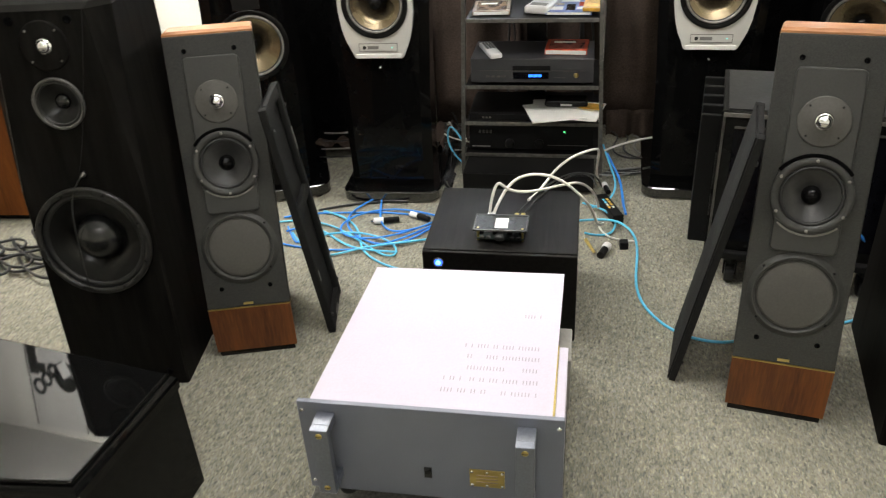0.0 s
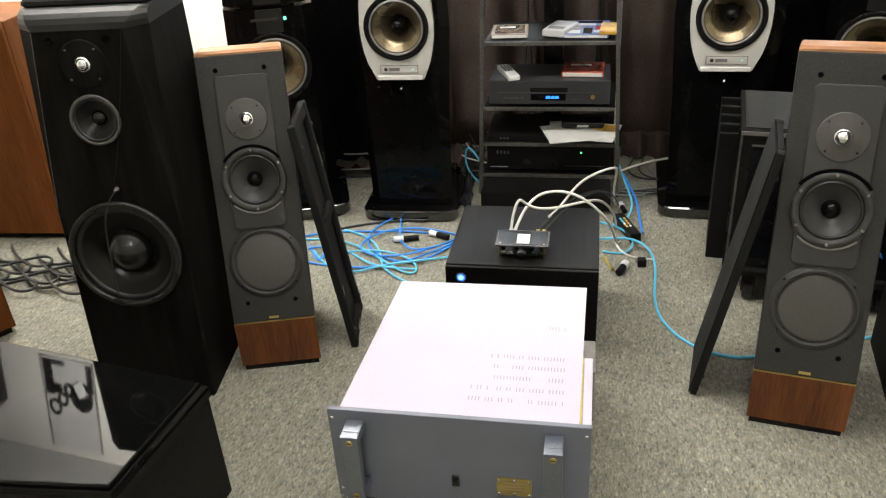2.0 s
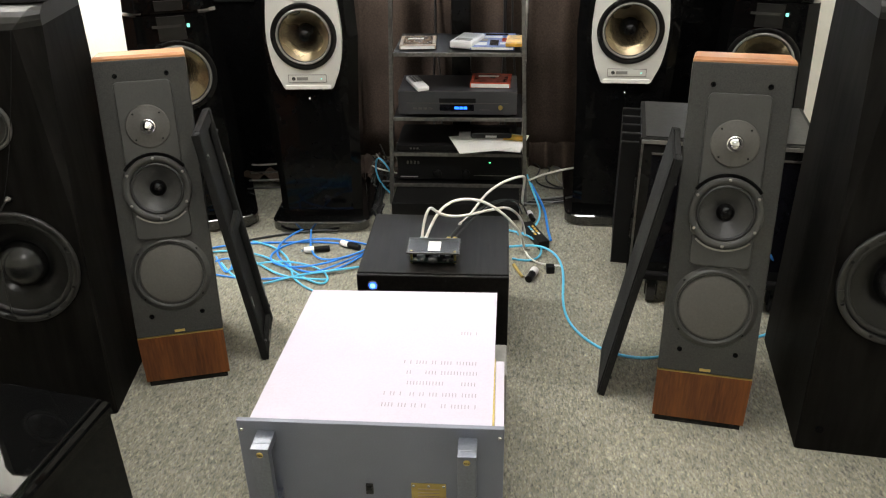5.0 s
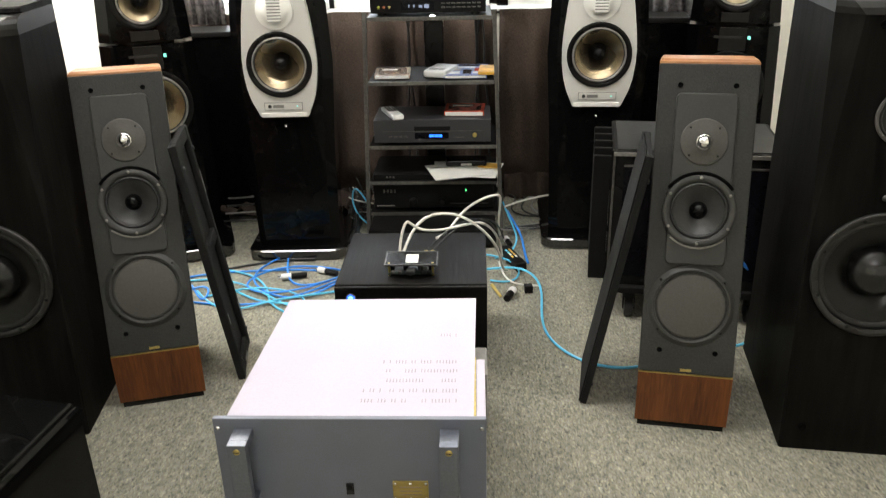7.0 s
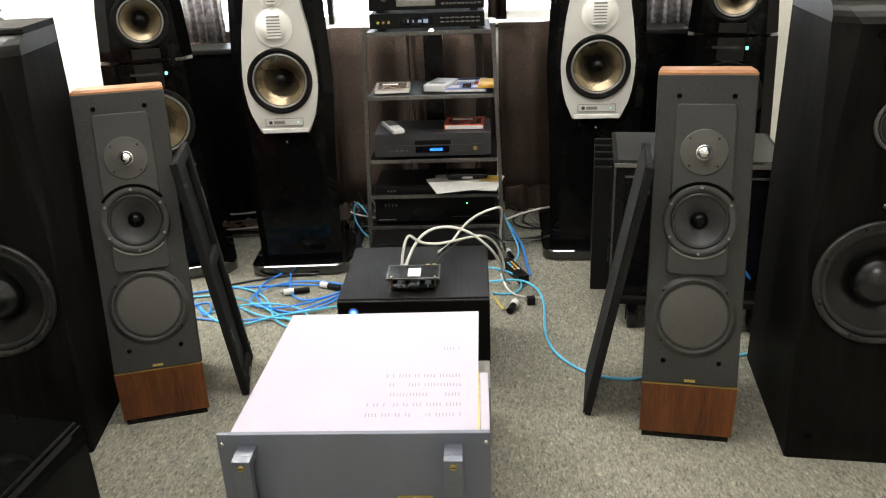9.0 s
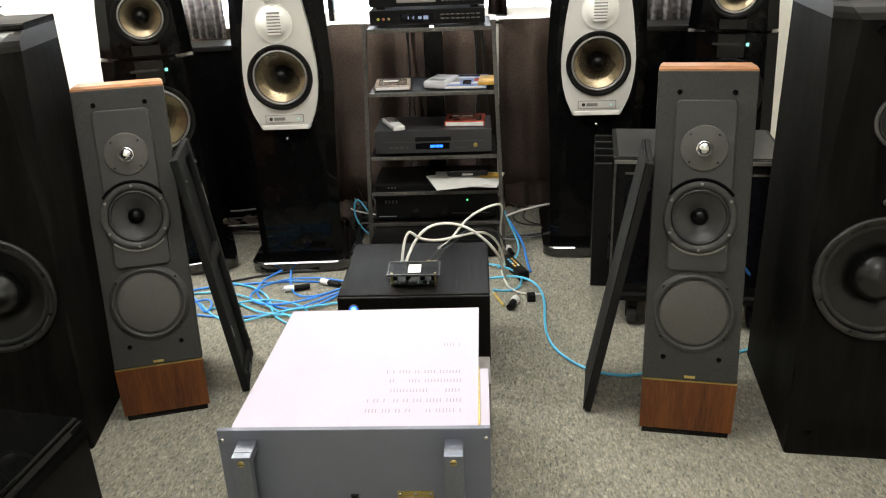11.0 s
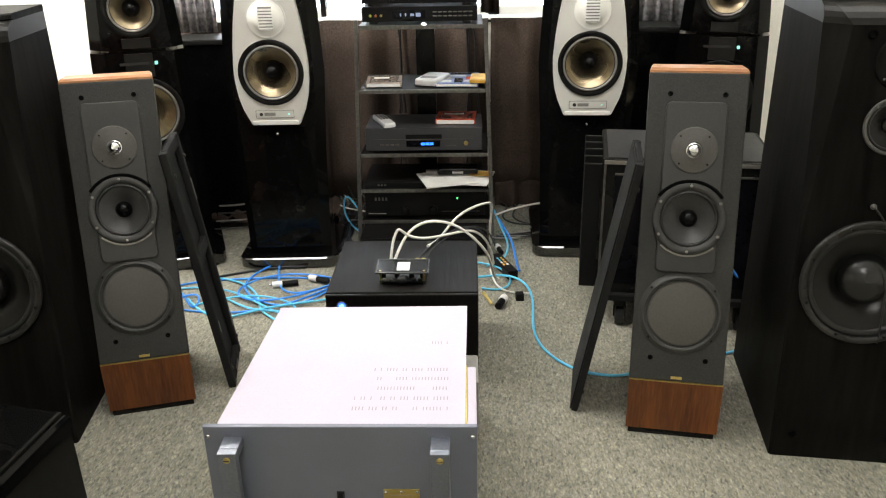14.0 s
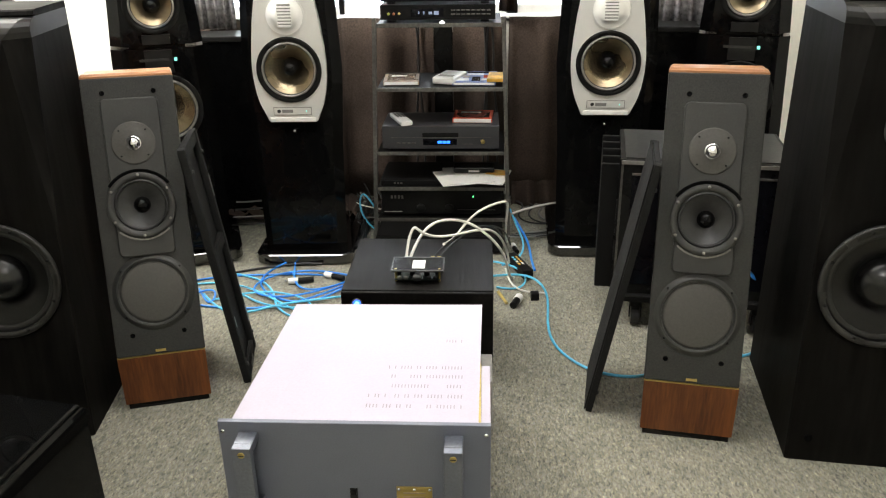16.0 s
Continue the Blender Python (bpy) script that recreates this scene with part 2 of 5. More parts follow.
RED_CASE = mat("red_case", (0.55, 0.09, 0.05), 0.25, scale=40, var=0.3)
BROWN_CASE = mat("brown_printed_card", (0.30, 0.22, 0.15), 0.3, scale=25, var=0.5)
BLUE_CARD = mat("blue_printed_card", (0.10, 0.16, 0.42), 0.3, scale=25, var=0.6)
YELLOW_CARD = mat("yellow_printed_card", (0.75, 0.42, 0.05), 0.4, scale=30, var=0.5)
LENS_DARK = mat("dark_display_window", (0.005, 0.005, 0.007), 0.2, var=0.1, spec=0.2)
GLASS = glass("window_glass")
ACRYLIC = mat("smoked_acrylic", (0.012, 0.012, 0.012), 0.2, var=0.1, spec=0.15)
ALU = mat("bare_aluminium", (0.55, 0.54, 0.52), 0.35, metal=0.8, scale=100, var=0.1)
STAND = mat("grey_stone_slab", (0.24, 0.23, 0.21), 0.6, scale=60, var=0.15, bump=0.1)
SLAB = mat("dark_grey_slab_covering", (0.105, 0.101, 0.092), 0.85, scale=170, var=0.35, bump=0.4, spec=0.15, stain=0.2)
POSTER_GREY = mat("grey_poster_card", (0.60, 0.59, 0.55), 0.6, scale=40, var=0.05)
BLUE_GLOW = glow("blue_power_light", (0.03, 0.13, 1.0), 3)
PALE_BLUE_GLOW = glow("pale_blue_power_light", (0.22, 0.55, 1.0), 3)
BLUE_DISPLAY = glow("blue_display_digits", (0.02, 0.16, 1.0), 3)
GREEN_GLOW = glow("green_indicator", (0.1, 1.0, 0.25), 5)
CYAN_GLOW = glow("pale_green_indicator", (0.3, 1.0, 0.8), 1.5)
WHITE_GLOW = glow("white_indicator", (1.0, 1.0, 0.95), 12)
DAYLIGHT = glow("overcast_daylight", (0.86, 0.93, 1.0), 8)
DIFFUSER = glow("lamp_diffuser", (1.0, 0.95, 0.86), 4)


# ---- mesh helpers ----
def box(bm, lo, hi, m=None, bevel=0.0, seg=2):
    vs = [bm.verts.new((x, y, z)) for x in (lo[0], hi[0]) for y in (lo[1], hi[1]) for z in (lo[2], hi[2])]
    fs = [bm.faces.new([vs[i] for i in q]) for q in
          ((0, 1, 3, 2), (4, 6, 7, 5), (0, 4, 5, 1), (2, 3, 7, 6), (0, 2, 6, 4), (1, 5, 7, 3))]
    if bevel:
        es = list({e for f in fs for e in f.edges})
        r = bmesh.ops.bevel(bm, geom=es, offset=bevel, segments=seg, profile=0.6, affect="EDGES")
        vs = list({v for f in r["faces"] for v in f.verts} | {v for v in vs if v.is_valid})
    if m is not None:
        bmesh.ops.transform(bm, matrix=m, verts=vs)
    return bm


def boxm(lo, hi, m=None, bevel=0.0, seg=2):
    return box(bmesh.new(), lo, hi, m, bevel, seg)


def prism(poly, y0, y1, m=None, bevel=0.0, seg=2):
    """A plate of outline poly (x, z), from y0 (front) to y1."""
    bm = bmesh.new()
    a = [bm.verts.new((x, y0, z)) for x, z in poly]
    b = [bm.verts.new((x, y1, z)) for x, z in poly]
    n = len(poly)
    front = bm.faces.new(a)
    bm.faces.new(list(reversed(b)))
    for i in range(n):
        j = (i + 1) % n
        bm.faces.new((a[j], a[i], b[i], b[j]))
    if bevel:
        bmesh.ops.bevel(bm, geom=list(front.edges), offset=bevel, segments=seg, profile=0.5, affect="EDGES")
    bmesh.ops.recalc_face_normals(bm, faces=bm.faces)
    if m is not None:
        bmesh.ops.transform(bm, matrix=m, verts=bm.verts)
    return bm


def loft(rings, close=True):
    """Skin over rings of equal count."""
    bm = bmesh.new()
    rs = [[bm.verts.new(p) for p in r] for r in rings]
    n = len(rs[0])
    for a, b in zip(rs, rs[1:]):
        for i in range(n):
            j = (i + 1) % n
            bm.faces.new((a[i], a[j], b[j], b[i]))
    if close:
        bm.faces.new(list(reversed(rs[0])))
        bm.faces.new(rs[-1])
    bmesh.ops.recalc_face_normals(bm, faces=bm.faces)
    return bm


def lathe(profile, m, seg=40):
    """Turned about local -y (towards the listener): profile of (radius, height)."""
    bm = bmesh.new()
    rs = []
    for r, h in profile:
        if r < 1e-6:
            rs.append([bm.verts.new((0, -h, 0))])
        else:
            rs.append([bm.verts.new((r * math.cos(2 * math.pi * i / seg), -h, r * math.sin(2 * math.pi * i / seg))) for i in range(seg)])
    for a, b in zip(rs, rs[1:]):
        for i in range(seg):
            j = (i + 1) % seg
            if len(a) == 1 and len(b) == 1:
                continue
            if len(a) == 1:
                bm.faces.new((a[0], b[j], b[i]))
            elif len(b) == 1:
                bm.faces.new((a[i], a[j], b[0]))
            else:
                bm.faces.new((a[i], a[j], b[j], b[i]))
    for f in bm.faces:
        f.smooth = True
    bmesh.ops.recalc_face_normals(bm, faces=bm.faces)
    bmesh.ops.transform(bm, matrix=m, verts=bm.verts)
    return bm


def rod(p, q, r, seg=12):
    """A capped round bar from p to q."""
    p, q = Vector(p), Vector(q)
    d = q - p
    bm = bmesh.new()
    bmesh.ops.create_cone(bm, cap_ends=True, segments=seg, radius1=r, radius2=r, depth=d.length,
                          matrix=Matrix.Translation((p + q) / 2) @ d.to_track_quat("Z", "Y").to_matrix().to_4x4())
    return bm


def join(*bms):
    out = bmesh.new()
    for b in bms:
        me = bpy.data.meshes.new("tmp")
        b.to_mesh(me)
        out.from_mesh(me)
        bpy.data.meshes.remove(me)
        b.free()
    return out


def part(name, bm, material, parent=None, label="", smooth=False):
    me = bpy.data.meshes.new(name)
    if smooth:
        for f in bm.faces:
            f.smooth = True
    bm.to_mesh(me)
    bm.free()
    me.materials.append(material)
    ob = new(name, me)
    if parent is not None:
        ob.parent = parent
    return tagged(ob, label) if label else ob


def thing(name, m, label, category, group="", kind=""):
    ob = new(name)
    ob.matrix_world = m
    ob.empty_display_size = 0.05
    return tagged(ob, label, category, group, kind)


def solo(name, bm, material, label, category, m=None, group="", kind="", smooth=False):
    ob = part(name, bm, material, None, "", smooth)
    if m is not None:
        ob.matrix_world = m
    return tagged(ob, label, category, group, kind)


def tube(name, pts, r, material, label="", category="cable", parent=None, group="", kind="", taper=None):
    """A cable as a smooth round curve turned into a mesh-like curve object."""
    cu = bpy.data.curves.new(name, "CURVE")
    cu.dimensions, cu.bevel_depth, cu.bevel_resolution, cu.resolution_u = "3D", r, 3, 8
    sp = cu.splines.new("NURBS")
    sp.points.add(len(pts) - 1)
    for p, co in zip(sp.points, pts):
        p.co = (*co, 1)
    sp.use_endpoint_u, sp.order_u = True, 4
    cu.use_fill_caps = True
    cu.materials.append(material)
    ob = new(name, cu)
    if parent is not None:
        ob.parent = parent
        return tagged(ob, label) if label else ob
    return tagged(ob, label, category, group, kind)


def at(u, v, base, y=0.0):
    """Place on a front panel whose frame is base: u across, v up, y into it."""
    return base @ Matrix.Translation((u, y, v))


def rounded(w, h, r, k=5, cx=0.0, cz=0.0):
    out = []
    for sx, sz, a0 in ((1, 1, 0), (-1, 1, 90), (-1, -1, 180), (1, -1, 270)):
        for i in range(k):
            a = radians(a0 + 90 * i / (k - 1))
            out.append((cx + sx * (w / 2 - r) + r * math.cos(a), cz + sz * (h / 2 - r) + r * math.sin(a)))
    return out


def cut(ob, holes):
    """Round recesses in a board or cabinet: (place, radius, depth)."""
    bm = bmesh.new()
    for m, r, depth in holes:
        bmesh.ops.create_cone(bm, cap_ends=True, segments=40, radius1=r, radius2=r, depth=depth + 0.03,
                              matrix=m @ Matrix.Translation((0, (depth - 0.03) / 2, 0)) @ pose(0, 0, 0, 90, 0, 0))
    me = bpy.data.meshes.new("cutter")
    bm.to_mesh(me)
    bm.free()
    tool = new("cutter", me)
    mod = ob.modifiers.new("cut", "BOOLEAN")
    mod.operation, mod.object, mod.solver = "DIFFERENCE", tool, "EXACT"
    tool.matrix_world = Matrix.Identity(4)
    keep, ob.parent = ob.parent, None
    basis = ob.matrix_basis.copy()
    ob.matrix_basis = Matrix.Identity(4)
    bpy.context.view_layer.update()
    made = bpy.data.meshes.new_from_object(ob.evaluated_get(bpy.context.evaluated_depsgraph_get()))
    ob.modifiers.clear()
    old, ob.data = ob.data, made
    made.name = old.name
    bpy.data.meshes.remove(old)
    bpy.data.objects.remove(tool)
    bpy.data.meshes.remove(me)
    ob.parent, ob.matrix_basis = keep, basis


def screw(parent, m, r=0.0032, material=None):
    return part("screw", lathe([(r, 0), (r, 0.0012), (r * 0.7, 0.002), (0, 0.0021)], m, 10), material or GOLD, parent)


def driver(parent, name, m, R, cone_r, cone_m, frame_m, cap_r, cap_m, depth=0.03, screws=0, cap_h=None, surround_m=None,
           screw_m=None, label="", lip=0.004, turn=0.0):
    """A cone loudspeaker: frame ring, half-roll surround, cone and dust cap, with its screws."""
    fr = part(name, lathe([(R, 0), (R, lip), (R * 0.985, lip + 0.001), (R * 0.90, lip + 0.0012), (cone_r * 1.14, lip * 0.7), (cone_r * 1.13, -0.002)], m), frame_m, parent, label)
    w = cone_r * 0.14
    roll = [(cone_r + w, 0.0)] + [(cone_r + w / 2 + w / 2 * math.cos(a), 0.0045 * math.sin(a)) for a in (0.5, 1.0, 1.57, 2.1, 2.6)] + [(cone_r, -0.001)]
    part("surround", lathe(roll, m), surround_m or RUBBER, fr)
    part("cone", lathe([(cone_r, -0.001), (cone_r * 0.8, -depth * 0.28), (cone_r * 0.6, -depth * 0.55), (cap_r, -depth), (cap_r * 0.6, -depth - 0.001)], m), cone_m, fr)
    ch = cap_h if cap_h is not None else cap_r * 0.55
    part("dust_cap", lathe([(cap_r, -depth - 0.001)] + [(cap_r * math.cos(a), -depth + ch * math.sin(a)) for a in (0.25, 0.5, 0.8, 1.1, 1.35)] + [(0, -depth + ch)], m, 28), cap_m, fr)
    for i in range(screws):
        a = radians(turn + 360 * i / screws)
        screw(fr, m @ Matrix.Translation((R * 0.93 * math.cos(a), -lip - 0.001, R * 0.93 * math.sin(a))), 0.0035, screw_m)
    return fr


# ---- the room ----
X0, X1, Y0, Y1 = -3.6, 2.3, -2.6, 3.46
solo("floor", boxm((X0 - 0.1, Y0 - 0.1, -0.06), (X1 + 0.1, Y1 + 0.1, 0)), CARPET, "worn grey-beige flecked loop-pile carpet", "carpet", kind="structure")
solo("ceiling", boxm((X0 - 0.1, Y0 - 0.1, CEILING), (X1 + 0.1, Y1 + 0.1, CEILING + 0.08)), CEIL, "plain white painted ceiling", "ceiling", kind="structure")
solo("wall_west", boxm((X0 - 0.1, Y0, 0), (X0, Y1, CEILING)), WALL, "plain white painted side wall", "wall", kind="structure")
solo("wall_east", boxm((X1, Y0, 0), (X1 + 0.1, Y1, CEILING)), WALL, "plain white painted side wall", "wall", kind="structure")
solo("wall_south", boxm((X0 - 0.1, Y0 - 0.1, 0), (X1 + 0.1, Y0, CEILING)), WALL, "plain white painted wall behind the viewer", "wall", kind="structure")
WX0, WX1, WZ0, WZ1 = -0.95, 1.22, 0.726, 1.75
bm = bmesh.new()
box(bm, (X0 - 0.1, Y1, 0), (WX0, Y1 + 0.14, CEILING))
box(bm, (WX1, Y1, 0), (X1 + 0.1, Y1 + 0.14, CEILING))
box(bm, (WX0, Y1, 0), (WX1, Y1 + 0.14, WZ0))
box(bm, (WX0, Y1, WZ1), (WX1, Y1 + 0.14, CEILING))
solo("wall_north", bm, WALL, "white painted back wall with a wide window", "wall", kind="structure")
win = thing("window_1", pose(0, Y1, 0), "wide window with white frame and bright daylight", "window", kind="structure")
part("window_sill", boxm((WX0, -0.01, WZ0 + 0.002), (WX1, 0.13, WZ0 + 0.016), bevel=0.004), WHITE_PLATE, win, "white painted sill")
cuts = [WX0, -0.36, 0.335, 0.86, WX1]
for i, x in enumerate(cuts):
    part("mullion", boxm((x - 0.022, 0.04, WZ0 + 0.02), (x + 0.022, 0.09, WZ1), bevel=0.004), BLACK_METAL if 0 < i < 4 else WHITE_PLATE, win)
for z in (WZ0 + 0.036, WZ1 - 0.02):
    part("rail", boxm((WX0, 0.045, z - 0.016), (WX1, 0.085, z + 0.016), bevel=0.003), WHITE_PLATE, win)
for a, b in zip(cuts, cuts[1:]):
    p = part("pane", boxm((a + 0.022, 0.062, WZ0 + 0.05), (b - 0.022, 0.066, WZ1 - 0.036)), GLASS, win)
    p.visible_shadow = False
solo("backdrop", boxm((-4, Y1 + 1.2, -0.5), (4, Y1 + 1.22, 4)), DAYLIGHT, "bright overcast daylight outside", "backdrop", kind="structure")


def pleats(w, h, n, depth, y=0.0, k=8, flare=1.0):
    """A hanging cloth of n rounded folds, with thickness."""
    cols = n * k
    front, back = [], []
    for i in range(cols + 1):
        s = i / cols
        a = 2 * math.pi * n * s
        d = depth * (math.sin(a) + 0.35 * math.sin(1.7 * a + 1.3))
        front.append((s, d))
    bm = bmesh.new()
    rows = []
    for j in range(7):
        z = h * j / 6
        g = 1 + (flare - 1) * (1 - j / 6)
        rows.append([bm.verts.new((w * s, y + d * g + 0.004 * math.sin(9 * s + j), z)) for s, d in front])
    for a, b in zip(rows, rows[1:]):
        for i in range(cols):
            bm.faces.new((a[i], a[i + 1], b[i + 1], b[i])).smooth = True
    r = bmesh.ops.extrude_face_region(bm, geom=bm.faces[:])
    bmesh.ops.translate(bm, vec=(0, 0.004, 0), verts=[v for v in r["geom"] if isinstance(v, bmesh.types.BMVert)])
    bmesh.ops.recalc_face_normals(bm, faces=bm.faces)
    return bm


for x, w, n in ((-0.98, 0.62, 4), (-0.35, 0.66, 3), (0.32, 0.52, 3), (0.85, 0.40, 3)):
    solo("curtain", pleats(w, 0.735, n, 0.013, flare=1.3), CURTAIN, "dark brown pleated cloth curtain below the window", "curtain",
         pose(x, Y1 - 0.07, 0.01), "curtains under the window")
solo("curtain_rail", rod((-1.0, Y1 - 0.03, 0.731), (1.26, Y1 - 0.03, 0.731), 0.005), BLACK_METAL, "thin dark metal curtain rail", "curtain rail")
for x, w in ((-0.89, 0.155), (0.83, 0.22)):
    solo("lace_curtain", pleats(w, 1.03, 5, 0.010), LACE, "grey patterned net curtain across the window", "curtain", pose(x, Y1 - 0.12, 0.715), "net curtains")
solo("curtain_strip", pleats(0.07, 0.95, 2, 0.012), CURTAIN, "narrow gathered brown curtain beside the window", "curtain", pose(0.28, Y1 - 0.1, 0.77))

for lx, ly, watts, sx, sy, tilt in TROFFERS:
    t = thing("unseen_ceiling_light", pose(lx, ly, CEILING - (0.24 if tilt else 0), tilt, 0, 0), "unseen white ceiling light panel, switched on", "ceiling light", "ceiling lights")
    a, b = sx / 2 + 0.015, sy / 2 + 0.015
    bm = bmesh.new()
    box(bm, (-a - 0.04, -b - 0.04, -0.025), (-a, b + 0.04, 0)); box(bm, (a, -b - 0.04, -0.025), (a + 0.04, b + 0.04, 0))
    box(bm, (-a, -b - 0.04, -0.025), (a, -b, 0)); box(bm, (-a, b, -0.025), (a, b + 0.04, 0))
    part("frame", bm, WHITE_PLATE, t)
    part("diffuser", boxm((-a, -b, -0.012), (a, b, -0.006)), DIFFUSER, t)
    if tilt:
        for x in (-a + 0.05, a - 0.05):
            part("hanger", rod((x, 0, 0), (x, math.sin(radians(tilt)) * 0.24, math.cos(radians(tilt)) * 0.24), 0.008), WHITE_PLATE, t)

poster = thing("poster", pose(-2.475, Y1, 2.13) @ Matrix.Diagonal((0.66, 1, 1.06, 1)), "grey framed poster with bold black rings and blocks", "poster")
part("sheet", boxm((0.012, -0.006, 0), (0.468, -0.001, 0.62)), POSTER_GREY, poster)
for x in (0, 0.468):
    part("frame_strip", boxm((x, -0.012, 0), (x + 0.012, -0.001, 0.62)), GREY_CABLE, poster)
part("printed_block", boxm((0.02, -0.008, 0.015), (0.10, -0.006, 0.25)), BLACK_SATIN, poster)
part("printed_block", boxm((0.10, -0.008, 0.015), (0.22, -0.006, 0.045)), BLACK_SATIN, poster)
part("printed_block", boxm((0.10, -0.008, 0.17), (0.17, -0.006, 0.235)), BLACK_SATIN, poster)
for cx, cz, r0, r1 in ((0.085, 0.335, 0.058, 0.034), (0.165, 0.275, 0.050, 0.026), (0.235, 0.205, 0.052, 0.022)):
    part("printed_ring", lathe([(r0, 0.008), (r0, 0.006), (r1, 0.006), (r1, 0.008), (r0, 0.008)], pose(cx, 0, cz)), BLACK_SATIN, poster)
part("printed_disc", lathe([(0.105, 0.006), (0.105, 0.008), (0, 0.008)], pose(0.345, 0, 0.235), 28), BLACK_SATIN, poster)
part("printed_block", boxm((-0.045, -0.010, -0.05), (0.045, -0.008, 0.05), pose(0.340, 0, 0.185, 0, 28, 0)), PAPER, poster)
part("printed_block", boxm((0.41, -0.0085, 0.015), (0.46, -0.0065, 0.20)), BLACK_SATIN, poster)

ws = thing("wall_speaker", pose(-2.86, Y1, 2.12), "black wall speaker with two round drivers and cut corners", "loudspeaker")
part("cabinet", prism([(-0.16, 0), (0.13, 0), (0.16, 0.04), (0.16, 0.36), (0.08, 0.46), (-0.12, 0.46), (-0.16, 0.40)], -0.20, -0.03, None, 0.006), BLACK_SATIN, ws)
part("bracket", boxm((-0.03, -0.03, 0.14), (0.03, 0, 0.30)), GREY_METAL, ws)
for z, r in ((0.16, 0.095), (0.345, 0.060)):
    driver(ws, "driver", at(0, z, pose(0, -0.201, 0)), r, r * 0.78, CONE_BLACK, RING_DARK, r * 0.3, CAP, depth=0.0)

cab = thing("white_cabinet", pose(-1.80, 3.06, 0), "low white painted cabinet against the wall", "cabinet")
part("body", boxm((-0.30, 0.018, 0), (0.22, 0.38, 0.775), bevel=0.003), WHITE_PLATE, cab)
for x0, x1 in ((-0.298, -0.042), (-0.038, 0.218)):
    part("door", boxm((x0, 0, 0.06), (x1, 0.018, 0.765), bevel=0.003), WHITE_PLATE, cab)
trays = thing("letter_tray", pose(-1.80, 3.10, 0.775), "dark grey stacked ribbed trays on the cabinet", "tray")
for i in range(4):
    part("tray", loft([[(-0.16 + e, e, z), (0.20 - e, e, z), (0.20 - e, 0.25 - e, z), (-0.16 + e, 0.25 - e, z)] for e, z in ((0.018, 0.034 * i), (0.0, 0.034 * i + 0.017), (0.018, 0.034 * i + 0.033))]), GREY_BAFFLE, trays)


# ---- the pair of leaning-front loudspeakers ----
def plank_speaker(m, L):
    s = thing("floor_speaker", m, "slim walnut floor speaker with sloping charcoal baffle, grille removed", "loudspeaker", "pair of walnut speakers")
    W, P = 0.103, 0.142
    K = 0.5 + 0.5 * L / 0.664
    dy, dz = L * math.sin(radians(15)), L * math.cos(radians(15))
    D = 0.27
    def quad(z, y0, y1, w0, w1):
        return [(-w0, y0, z), (w0, y0, z), (w1, y1, z), (-w1, y1, z)]
    DT = dy + 0.060
    part("base", loft([quad(0, 0.001, D - 0.01, W - 0.007, W - 0.044), quad(0.0138, 0.001, D - 0.01, W - 0.007, W - 0.044)]), BLACK_SATIN, s, "black recessed base")
    part("plinth", loft([quad(0.014, 0, D, W - 0.001, W - 0.036), quad(P, 0, D, W, W - 0.036)]), WALNUT, s, "reddish walnut plinth")
    part("cabinet", loft([quad(P, 0.017, D, W - 0.001, W - 0.036), quad(P + dz, dy + 0.017, DT, W - 0.001, W - 0.007)]), WALNUT, s, "walnut veneered cabinet")
    part("top", loft([quad(P + dz, dy + 0.006, DT, W, W - 0.006), quad(P + dz + 0.006, dy + 0.007, DT, W, W - 0.006), quad(P + dz + 0.011, dy + 0.014, DT - 0.004, W - 0.004, W - 0.01)]), WALNUT_LIT, s, "walnut top panel, coloured paler as if lit")
    part("gold_line", boxm((-W, 0.001, P), (W, 0.018, P + 0.0025)), GOLD, s, "thin brass line")
    B = pose(0, 0.002, P + 0.003, -15, 0, 0)
    K -= 0.004
    baf = part("baffle", boxm((-W, 0, 0), (W, 0.017, L), B, 0.003), GREY_BAFFLE, s, "charcoal textured front board")
    part("badge", boxm((-0.012, -0.0015, 0.006), (0.012, 0.001, 0.012), B), GOLD, s, "tiny brass maker's plate")
    for u, v in ((-0.057, 0.632 * K), (0.057, 0.632 * K), (-0.060, 0.052 * K), (0.060, 0.052 * K)):
        part("grille_socket", lathe([(0.0056, 0), (0.0056, 0.0012), (0.0046, 0.0014), (0.0040, 0.0005), (0, 0.0003)], at(u, v, B), 16), HOLE_SHADE, baf)
    pan = part("driver_panel", prism(rounded(0.128, 0.372, 0.012, 4, 0.0, 0.432 * K), -0.007, 0.001, B, 0.003), GREY_PLATE, s, "raised charcoal driver panel")
    mount = part("mid_mount", prism(rounded(0.142, 0.12, 0.03, 5, 0, 0.367 * K), -0.0095, 0.0005, B, 0.002), GREY_PLATE, s)
    for ob in (baf, pan, mount):
        cut(ob, [(at(0, 0.367 * K, B), 0.060, 0.05)])
    tw = part("tweeter", lathe([(0.050, 0.006), (0.050, 0.0085), (0.047, 0.0095), (0.020, 0.0075), (0.0175, 0.0095), (0.0165, 0.0075)], at(0, 0.514 * K, B), 40), FLATDISC, s, "round grey tweeter plate")
    part("dome", lathe([(0.0165, 0.008)] + [(0.0135 * math.cos(a), 0.009 + 0.0105 * math.sin(a)) for a in (0, 0.3, 0.6, 0.9, 1.2)] + [(0, 0.0195)], at(0, 0.514 * K, B), 28), CHROME, tw, "shiny metal dome")
